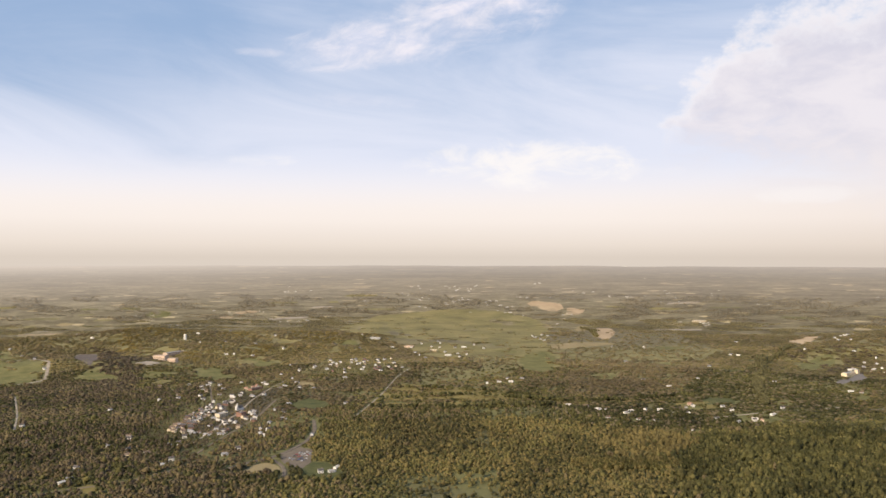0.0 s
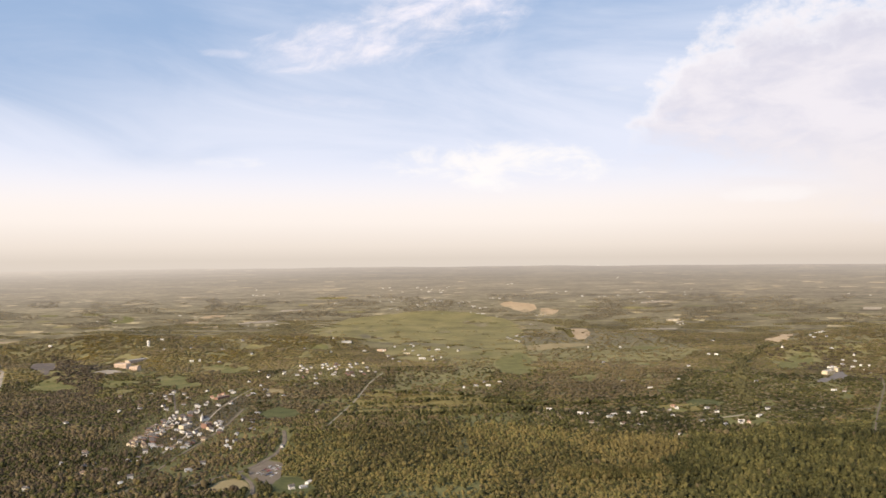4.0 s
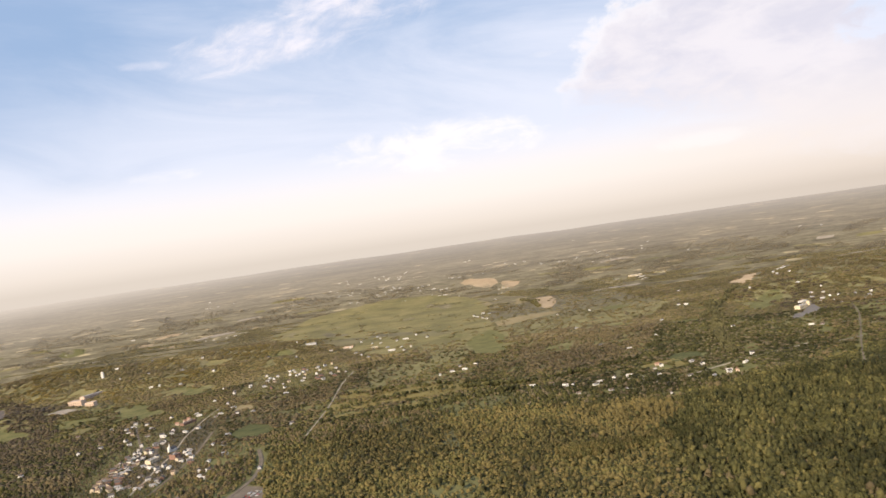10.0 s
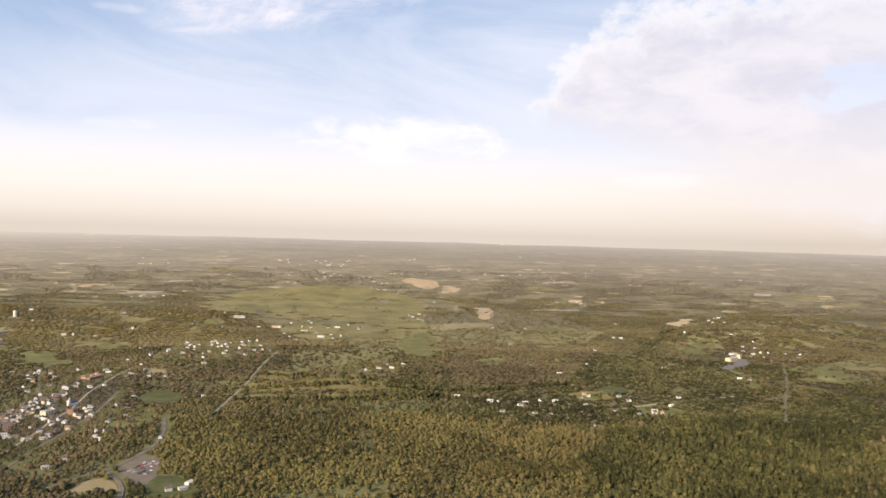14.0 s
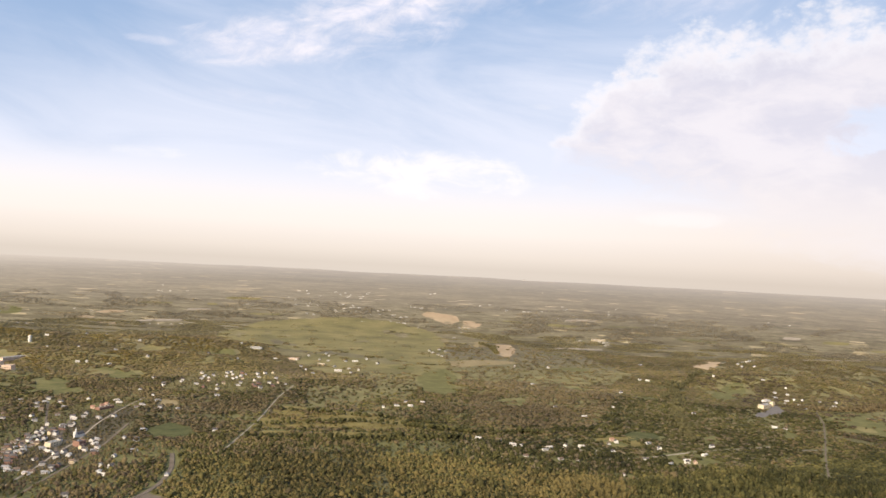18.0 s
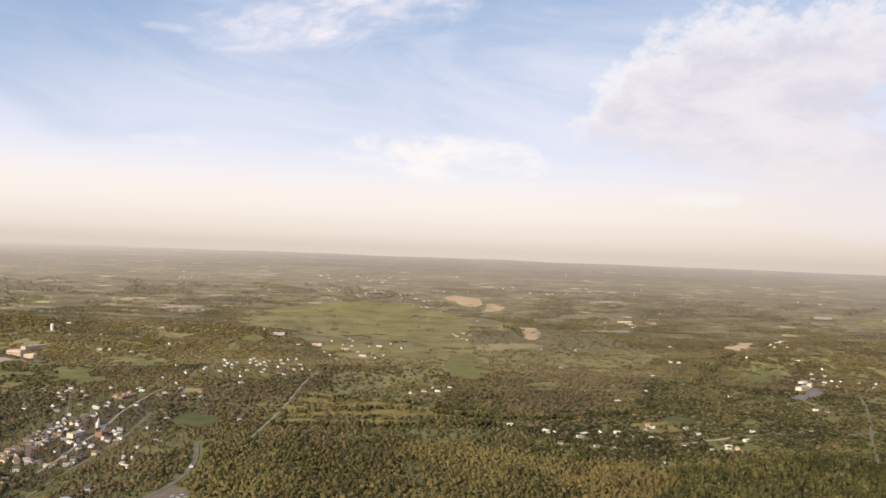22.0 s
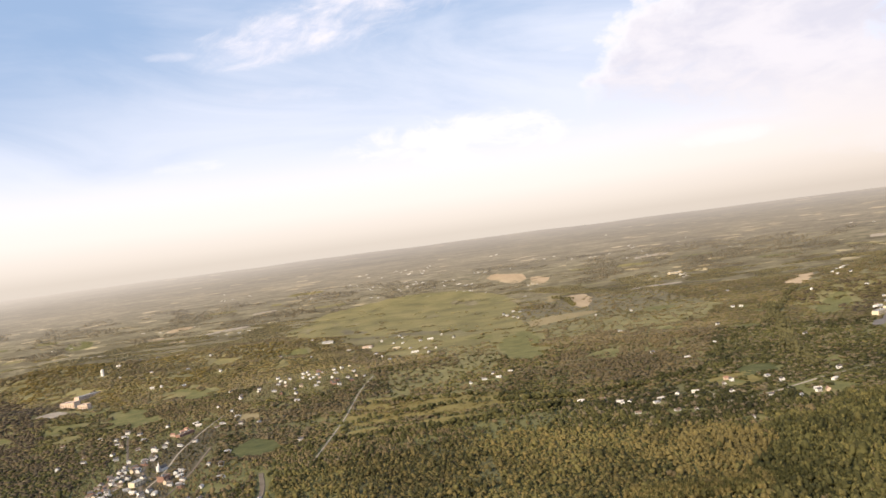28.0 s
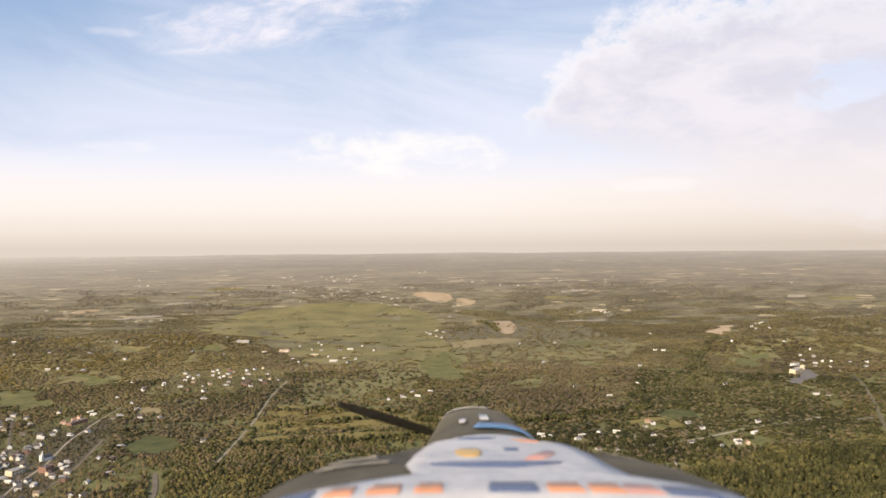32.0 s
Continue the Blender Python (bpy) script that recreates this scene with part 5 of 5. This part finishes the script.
FRESH_WOOD = [(-245, 1500), (-3, 1565), (224, 1640), (330, 1500), (445, 1415), (322, 1110), (309, 937), (80, 1000), (-111, 1150), (-200, 1231)]
DEEP_WOOD = [(449, 1412), (650, 1500), (913, 1614), (1200, 1714), (705, 1090), (417, 878), (309, 937), (325, 1108)]


def wooded(x, y):
    """How thickly trees stand, 0 to 1."""
    d = 0.58 + 0.95 * (value_noise(x, y, 160, 11) - 0.42) + 0.5 * (value_noise(x, y, 45, 12) - 0.5)
    d = np.where((x > 80) & (y < 1560), 1.0, d)                    # unbroken wood
    d = np.where((x < -440) & (y < 1480), np.maximum(d, 0.85), d)
    d = np.where(inside([(80, 1867), (213, 2293), (933, 2507), (853, 1893), (560, 1840)], x, y), np.maximum(d, 0.84), d)
    d = np.where(y > 1800, d - 0.10, d)
    d = np.where((y > 2500) & (x > 250), d - 0.24, d)
    d = np.where((x < -60) & (y > 1900), np.maximum(d + 0.22, 0.66), d)
    d = np.where((x < -430) & (y < 1900), np.maximum(d, 0.9), d)
    d = np.where((x > 850) & (y > 2300), np.maximum(d + 0.18, 0.72), d)
    d = np.where(inside(OPEN_LAND, x, y), d * 0.35, d)
    d = np.where(inside(VALLEY_BAND, x, y) | inside(RIGHT_BAND, x, y), d * 0.85, d)
    d = np.where(inside(CREEK_LAND, x, y), np.maximum(d, 0.70), d)
    d = np.where(inside(TOWN_LAND, x, y), 0.74, d)
    d = np.where(inside(SUBURB_LAND, x, y), 0.72, d)
    slope = y > 1900
    d = np.where(slope, d + 0.55 * (value_noise(x, y, 24, 13) - 0.5) + 0.35 * (value_noise(x * 0.6, y, 75, 14) - 0.5), d)
    d = 0.16 + 0.82 / (1 + np.exp(-(d - np.where(slope, 0.56, 0.50)) / 0.07))            # closed stands and open glades, little between
    return np.clip(d, 0.10, 1.0)


VALLEY_BAND = [(120, 1590), (150, 1700), (420, 1740), (640, 1780), (860, 1980), (960, 1900), (760, 1640), (560, 1500), (330, 1480)]
OPEN_LAND = [(450, 3177), (400, 2560), (560, 2480), (800, 2480), (960, 2750), (980, 3400), (560, 3400)]
RIGHT_BAND = [(860, 1980), (930, 2300), (1080, 2522), (1260, 2600), (1500, 2460), (1240, 2050), (1080, 1900), (960, 1900)]
TOWN_LAND = [(-533, 1387), (-560, 1733), (-507, 1973), (-400, 2000), (-353, 1773), (-349, 1533), (-387, 1387)]
SUBURB_LAND = [(-400, 2173), (-360, 2507), (-133, 2533), (-80, 2240), (-200, 2160)]


def low_growth(x, y):
    """Garden trees between houses are small."""
    return np.where(inside(TOWN_LAND, x, y) | inside(SUBURB_LAND, x, y), 0.58, 1.0)


LABELS = ("dense stand of fresh yellow-green spring trees", "stand of green leafy spring trees", "stand of brownish trees in early bud", "stand of bare grey-brown trees", "stand of golden spring trees", "stand of bare trees in a hollow with painted shade")
NAMES = ("fresh_woods", "green_woods", "budding_woods", "bare_woods", "golden_woods", "hollow_woods")


def plant():
    x, y = plots(800, 1500, 5.4)
    keep = (rng.random(x.shape) < wooded(x, y)) & ~open_ground(x, y)
    x, y = x[keep], y[keep]
    kind = stand_kind(x, y)
    size = rng.lognormal(0, 0.25, len(x)) * np.where((x > 330) & (y < 1450), 7.0, 6.0) * low_growth(x, y)
    lofty = inside(DEEP_WOOD, x, y) | ((x > 330) & (y < 1400))
    rise = np.where(lofty, rng.uniform(0.95, 1.7, len(x)), rng.uniform(0.75, 1.2, len(x)))
    places = np.column_stack([x, y, size * np.where(lofty, rng.uniform(0.9, 1.35, len(x)), rng.uniform(0.95, 1.3, len(x))), size * rise, rng.uniform(0, 6.28, len(x))])
    single = (x > 200) & (x < 400) & (y > 1200) & (y < 1310)
    chosen = np.nonzero(single)[0][:280]
    rest = np.ones(len(x), bool)
    rest[chosen] = False
    near_shapes = [clumped(20 + k, 2, 11, 0.95) for k in range(12)]
    tall_shapes = [spire(140 + k, 16) for k in range(10)]
    tree_shapes = [crown_shape(40 + k, 2, 60, 1.0) for k in range(3)]
    for k, key in enumerate(("fresh", "green", "brown", "grey", "golden", "plum")):
        for these, shapes, words in ((~lofty, near_shapes, " in the near valley"), (lofty, tall_shapes + near_shapes[:7], ", tall and close together")):
            these = rest & these & (kind == k)
            if these.any():
                grow(NAMES[k], MAT[key], places[these], shapes, LABELS[k] + words)
    far_shapes = [clumped(60 + k, 1, 5, 0.9) for k in range(4)] + [crown_shape(60 + k, 1, 3, 0.9) for k in range(4)]
    for r0, r1, gap, wide, words in ((1500, 2200, 6.4, 8.6, " across the valley"), (2200, 2800, 7.6, 12.5, " beyond the town"), (2800, 3350, 9.0, 15.0, " on the far slopes")):
        x2, y2 = plots(r0, r1, gap)
        thin = 1 - 0.15 * np.clip((np.hypot(x2, y2 - CENTRE[1]) - 2300) / 1000, 0, 1)
        keep = (rng.random(x2.shape) < wooded(x2, y2) * thin) & ~open_ground(x2, y2)
        x2, y2 = x2[keep], y2[keep]
        kind2 = stand_kind(x2, y2)
        size = rng.lognormal(0, 0.22, len(x2)) * wide * low_growth(x2, y2)
        places2 = np.column_stack([x2, y2, size * rng.uniform(0.9, 1.3, len(x2)), size * rng.uniform(0.6, 0.8, len(x2)) * (0.70 if r0 < 2000 else 0.31 if r0 < 2500 else 0.22), rng.uniform(0, 6.28, len(x2))])
        # beyond 2000 m the crowns take the colours with haze painted in
        for k, key in ((0, "fresh"), (1, "green"), (2, "brown"), (3, "grey"), (4, "golden"), (5, "plum")):
            if (kind2 == k).any():
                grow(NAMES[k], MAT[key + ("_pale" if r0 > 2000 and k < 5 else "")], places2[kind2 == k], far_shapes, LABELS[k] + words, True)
    for r0, r1, gap, level, key in ((3350, 3900, 10.5, 0.47, "distant"), (3900, 4620, 14.0, 0.50, "faint")):
        x3, y3 = plots(r0, r1, gap)
        line = value_noise(x3, y3, 150, 31) * 0.5 + value_noise(x3 * 0.35, y3, 45, 32) * 0.5
        keep = (line > level) & (rng.random(x3.shape) < 0.92) & ~open_ground(x3, y3)
        x3, y3 = x3[keep], y3[keep]
        size = np.clip(rng.lognormal(0, 0.3, len(x3)), 0.5, 1.5) * 9
        places3 = np.column_stack([x3, y3, size * 1.9, size * 0.12, rng.uniform(0, 6.28, len(x3))])
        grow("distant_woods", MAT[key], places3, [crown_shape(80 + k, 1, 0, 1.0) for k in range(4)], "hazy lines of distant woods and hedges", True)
    belts(near_shapes, far_shapes)
    single_trees(places[chosen], kind[chosen], tree_shapes)


def belts(near_shapes, far_shapes):
    """Lines of trees along creeks and field edges, and scrub on the pasture."""
    rows = (([(1010, 2540), (893, 2230), (780, 1980), (706, 1755)], 17, "creek", "dark tree line along a winding creek"),
            ([(145, 1828), (266, 1768), (417, 1789), (599, 1860)], 12, "green", "dark line of trees below a brown wood"),
            ([(-150, 1700), (30, 1690), (250, 1705)], 12, "green", "dark row of trees along a lane"),
            ([(-140, 1810), (60, 1850), (200, 1790)], 7, "green", "dark hedge across a yellow pasture"),
            ([(-110, 1960), (40, 1920), (210, 1850)], 6, "green", "dark hedge along a yellow pasture"),
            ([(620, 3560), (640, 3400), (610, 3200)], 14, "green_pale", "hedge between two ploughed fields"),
            ([(860, 2250), (1000, 2460), (1180, 2700)], 12, "creek", "tree belt between pastures"),
            ([(1180, 2180), (1330, 2160), (1500, 2250)], 30, "brown", "brown tree belt above a green pasture"))
    for line, width, key, label in rows:
        pts = []
        for p, q in zip(line, line[1:]):
            p, q = np.array(p, float), np.array(q, float)
            for _ in range(int(np.linalg.norm(q - p) * width / 26) + 6):
                pts.append(p + (q - p) * rng.random() + rng.normal(0, width / 2.2, 2))
        pts = np.array(pts)
        size = rng.lognormal(0, 0.28, len(pts)) * 8.5
        grow("tree_line", MAT[key], np.column_stack([pts, size, size * 1.0, rng.uniform(0, 6.28, len(pts))]), near_shapes if width > 12 and len(pts) < 400 else far_shapes, label)
    for poly, count in (([(-123, 2017), (121, 1945), (228, 1827), (104, 1772), (-141, 1791)], 650), ([(-112, 1697), (-139, 1760), (29, 1753), (136, 1733), (36, 1668)], 350)):
        x, y = rng.uniform(-145, 230, count * 3), rng.uniform(1660, 2020, count * 3)
        keep = inside(poly, x, y) & (value_noise(x, y, 28, 91) > 0.38)
        x, y = x[keep], y[keep]
        size = rng.lognormal(0, 0.3, len(x)) * 3.6
        grow("scrub", MAT["golden"], np.column_stack([x, y, size * 1.3, size * 0.75, rng.uniform(0, 6.28, len(x))]), far_shapes, "yellow-green scrub on a rough pasture")


def single_trees(places, kind, shapes):
    kinds = ("fresh", "green", "brown", "grey", "golden", "plum")
    words = ("fresh yellow-green broadleaf tree in a dense wood", "green leafy broadleaf tree in a dense wood", "brownish broadleaf tree in early bud", "bare grey-brown broadleaf tree", "golden broadleaf tree in a dense wood", "dark bare broadleaf tree")
    protos = {}
    for p, k in zip(places, kind):
        k = int(k)
        m = Matrix.LocRotScale((p[0], p[1], float(relief(p[0], p[1]))), Euler((0, 0, p[4])), None)
        key = (k, int(rng.integers(0, 3)))
        if key in protos:
            copy_thing(protos[key], m)
            continue
        base = tagged(new("tree"), words[k], "tree", "trees of the near wood")
        verts, faces = shapes[key[1]]
        w, h = 7.4, 10.5
        crown = mesh_object("crown", verts * np.array([w, w, h]), [tuple(int(i) for i in f) for f in faces], MAT[kinds[k]], base)
        bm = bmesh.new()
        bmesh.ops.create_cone(bm, segments=7, radius1=0.24, radius2=0.09, depth=4.6, cap_ends=True)
        bmesh.ops.translate(bm, verts=bm.verts, vec=(0, 0, 1.8))
        for j in range(4):
            a = j * 1.57 + 0.4
            made = bmesh.ops.create_cone(bm, segments=5, radius1=0.11, radius2=0.03, depth=2.2, cap_ends=True)
            turn = Matrix.Translation((math.cos(a) * 1.1, math.sin(a) * 1.1, 3.6)) @ Matrix.Rotation(a, 4, "Z") @ Matrix.Rotation(0.7, 4, "Y")
            bmesh.ops.transform(bm, verts=made["verts"], matrix=turn)
        part("trunk", bm, MAT["bark"], base)
        base.matrix_basis = m
        protos[key] = base


plant()

# The model aircraft that carries the camera: its nose, where the flight ends ----
OLIVE = plain("olive_foam", (0.105, 0.088, 0.058), 0.8, 0, 0.25, 40.0)
SCUFF = plain("worn_foam", (0.26, 0.24, 0.20), 0.6, 0, 0.2, 60.0)
HATCH = plain("white_film", (0.46, 0.45, 0.46), 0.5, 0, 0.05, 40.0)
INKS = {n: plain("ink_" + n, c, 0.4, 0, 0.05, 40.0) for n, c in (("navy", (0.10, 0.13, 0.22)), ("orange", (0.60, 0.27, 0.14)), ("rose", (0.52, 0.27, 0.22)), ("yellow", (0.62, 0.38, 0.10)), ("blue", (0.10, 0.19, 0.34)))}
BLACK = plain("black_plastic", (0.018, 0.016, 0.015), 0.4, 0, 0.1, 40.0)
# forward distance, half width, height of the top, depth of the body
HULL = [(0.150, 0.066, -0.0490, 0.06), (0.180, 0.0635, -0.0533, 0.06), (0.220, 0.061, -0.0580, 0.06), (0.243, 0.057, -0.0608, 0.058), (0.256, 0.051, -0.0624, 0.056), (0.266, 0.036, -0.0640, 0.054),
        (0.280, 0.0255, -0.0660, 0.052), (0.310, 0.0240, -0.0686, 0.050), (0.350, 0.0215, -0.0722, 0.048), (0.378, 0.0195, -0.0755, 0.046), (0.386, 0.0180, -0.0775, 0.042), (0.390, 0.010, -0.0860, 0.02)]
AXIS = 0.0155       # the camera sits this far to the left of the body's axis


def hull_at(y):
    ys = [h[0] for h in HULL]
    return [float(np.interp(y, ys, [h[k] for h in HULL])) for k in (1, 2, 3)]


def hull_top(x, y, lift=0.0):
    """Height of the rounded top of the body."""
    w, z, _ = hull_at(y)
    k = min(abs(x) / w, 0.98)
    flat = float(np.interp(y, [0.235, 0.275], [0.22, 1.0]))
    return z - flat * w * (0.42 * (1 - (1 - k**2.4) ** (1 / 2.4)) + 0.25 * k**4) + lift


def build_aircraft():
    base = tagged(new("model_aircraft"), "olive foam model aircraft nose with a white printed hatch", "aircraft")
    bm = bmesh.new()
    rings = []
    for y in np.linspace(0.15, 0.39, 40):
        w, z, deep = hull_at(y)
        ring = []
        for a in np.linspace(0, 2 * math.pi, 33)[:-1]:
            x = w * math.copysign(abs(math.cos(a)) ** 0.75, math.cos(a))
            ring.append(bm.verts.new((x, y, hull_top(x, y) if math.sin(a) >= 0 else min(hull_top(x, y), z - deep * abs(math.sin(a)) ** 0.75 - 0.03))))
        rings.append(ring)
    for a, b in zip(rings, rings[1:]):
        for k in range(32):
            bm.faces.new((a[k], a[(k + 1) % 32], b[(k + 1) % 32], b[k]))
    bm.faces.new(rings[0])
    bm.faces.new(rings[-1][::-1])
    bmesh.ops.recalc_face_normals(bm, faces=bm.faces)
    hull = part("fuselage", bm, OLIVE, base, "dull olive foam body")
    hull.data.shade_smooth()

    def patch(name, outline, mat, parent, lift, label=""):
        """A thin sheet that follows the top of the body: forward distance with the left and right edge of each row."""
        bm = bmesh.new()
        rows = []
        for y, left, right in outline:
            rows.append([bm.verts.new((left + (right - left) * k / 10, y, hull_top(left + (right - left) * k / 10, y, lift))) for k in range(11)])
        for a, b in zip(rows, rows[1:]):
            for k in range(10):
                bm.faces.new((a[k], a[k + 1], b[k + 1], b[k]))
        made = bmesh.ops.extrude_face_region(bm, geom=list(bm.faces))
        bmesh.ops.translate(bm, verts=[v for v in made["geom"] if isinstance(v, bmesh.types.BMVert)], vec=(0, 0, -0.0004))
        bmesh.ops.recalc_face_normals(bm, faces=bm.faces)
        ob = part(name, bm, mat, parent, label)
        ob.data.shade_smooth()
        return ob

    hatch = patch("hatch", [(0.150, -0.052, 0.046), (0.172, -0.0515, 0.050), (0.179, -0.048, 0.0495), (0.184, -0.034, 0.040), (0.190, -0.0225, 0.029), (0.205, -0.025, 0.027), (0.222, -0.0235, 0.026), (0.240, -0.021, 0.0245),
                            (0.256, -0.018, 0.0225), (0.268, -0.013, 0.019), (0.276, -0.008, 0.014), (0.279, -0.002, 0.006)], HATCH, base, 0.0012, "white printed hatch cover")
    for x, w, ink in ((-0.0475, 0.008, "navy"), (-0.0375, 0.006, "orange"), (-0.028, 0.007, "orange"), (-0.0185, 0.006, "orange"), (-0.0007, 0.0105, "navy"), (0.0103, 0.0075, "orange"), (0.019, 0.0072, "orange"), (0.0268, 0.0072, "rose"), (0.0375, 0.012, "navy")):
        patch("printed_bar", [(0.1635, x - w / 2, x + w / 2), (0.170, x - w / 2, x + w / 2), (0.1765, x - w / 2 + 0.001, x + w / 2)], INKS[ink], hatch, 0.0014)
    patch("printed_swoosh", [(0.1985, -0.010, 0.002), (0.202, -0.0175, 0.010), (0.206, -0.019, 0.015), (0.2085, -0.012, 0.016)], INKS["navy"], hatch, 0.0014)
    patch("printed_dot", [(0.217, -0.0095, -0.0065), (0.221, -0.0118, -0.0048), (0.229, -0.0122, -0.0045), (0.234, -0.010, -0.006)], INKS["yellow"], hatch, 0.0014)
    patch("printed_mark", [(0.212, 0.006, 0.011), (0.220, 0.009, 0.015), (0.228, 0.013, 0.0165)], INKS["rose"], hatch, 0.0014)
    patch("printed_spot", [(0.229, 0.0025, 0.006), (0.236, 0.002, 0.0065)], INKS["navy"], hatch, 0.0014)
    patch("printed_arc", [(0.259, -0.011, -0.001), (0.264, -0.010, 0.001), (0.267, -0.007, 0.002)], INKS["navy"], hatch, 0.0014)
    patch("printed_arc", [(0.252, 0.009, 0.015), (0.260, 0.006, 0.012)], INKS["orange"], hatch, 0.0014)
    patch("cowl_stripe", [(0.299, -0.004, 0.0215), (0.312, -0.002, 0.021)], INKS["blue"], hull, 0.0012, "blue stripe on the nose")
    patch("cowl_mark", [(0.322, -0.0005, 0.003), (0.338, -0.0005, 0.003)], HATCH, hull, 0.0012, "white mark on the nose")
    patch("cowl_mark", [(0.316, -0.009, -0.0065), (0.326, -0.009, -0.0065)], HATCH, hull, 0.0012, "white mark on the nose")
    patch("cowl_edge", [(0.380, -0.0165, 0.006), (0.3845, -0.0160, 0.006)], HATCH, hull, 0.0010, "pale rim of the nose")
    for y, x0, x1 in ((0.247, 0.031, 0.039), (0.243, 0.036, 0.044), (0.249, -0.044, -0.036), (0.225, -0.048, -0.034), (0.215, -0.050, -0.030)):
        patch("pale_scuff", [(y, x0, x1), (y + 0.0022, x0 + 0.002, x1 + 0.001)], SCUFF, hull, 0.0010, "pale scuff on the foam")
    bm = bmesh.new()
    bmesh.ops.create_cone(bm, segments=20, radius1=0.014, radius2=0.003, depth=0.03, cap_ends=True)
    bmesh.ops.rotate(bm, verts=bm.verts, cent=(0, 0, 0), matrix=Matrix.Rotation(-math.pi / 2, 3, "X"))
    bmesh.ops.translate(bm, verts=bm.verts, vec=(0, 0.402, -0.100))
    spinner = part("spinner", bm, BLACK, base, "black propeller spinner")
    for side in (-1, 1):
        bm = bmesh.new()
        rows = []
        for k in range(9):
            r = 0.006 + 0.062 * k / 8
            chord = 0.003 + 0.004 * math.sin(math.pi * min(1.0, 0.15 + 0.85 * k / 8)) ** 0.7
            twist = 0.9 - 0.6 * k / 8
            drop = -0.30 * r * side
            rows.append([bm.verts.new((side * r, 0.400 + s * chord / 2 * math.sin(twist) * side, -0.098 + drop + s * chord / 2 * math.cos(twist) + h)) for s, h in ((-1, 0), (0, 0.0012), (1, 0), (0, -0.0006))])
        for a, b in zip(rows, rows[1:]):
            for j in range(4):
                bm.faces.new((a[j], a[(j + 1) % 4], b[(j + 1) % 4], b[j]))
        bm.faces.new(rows[0])
        bm.faces.new(rows[-1])
        bmesh.ops.recalc_face_normals(bm, faces=bm.faces)
        part("blade", bm, BLACK, spinner, "black propeller blade")
    base.matrix_basis = heading(*FLIGHT_END) @ Matrix.Rotation(-math.pi / 2, 4, "X") @ Matrix.Translation((AXIS, 0, 0))


FLIGHT_END = (-37.7, 425.0, 310.3, -9.33, -0.26, -0.50)
build_aircraft()
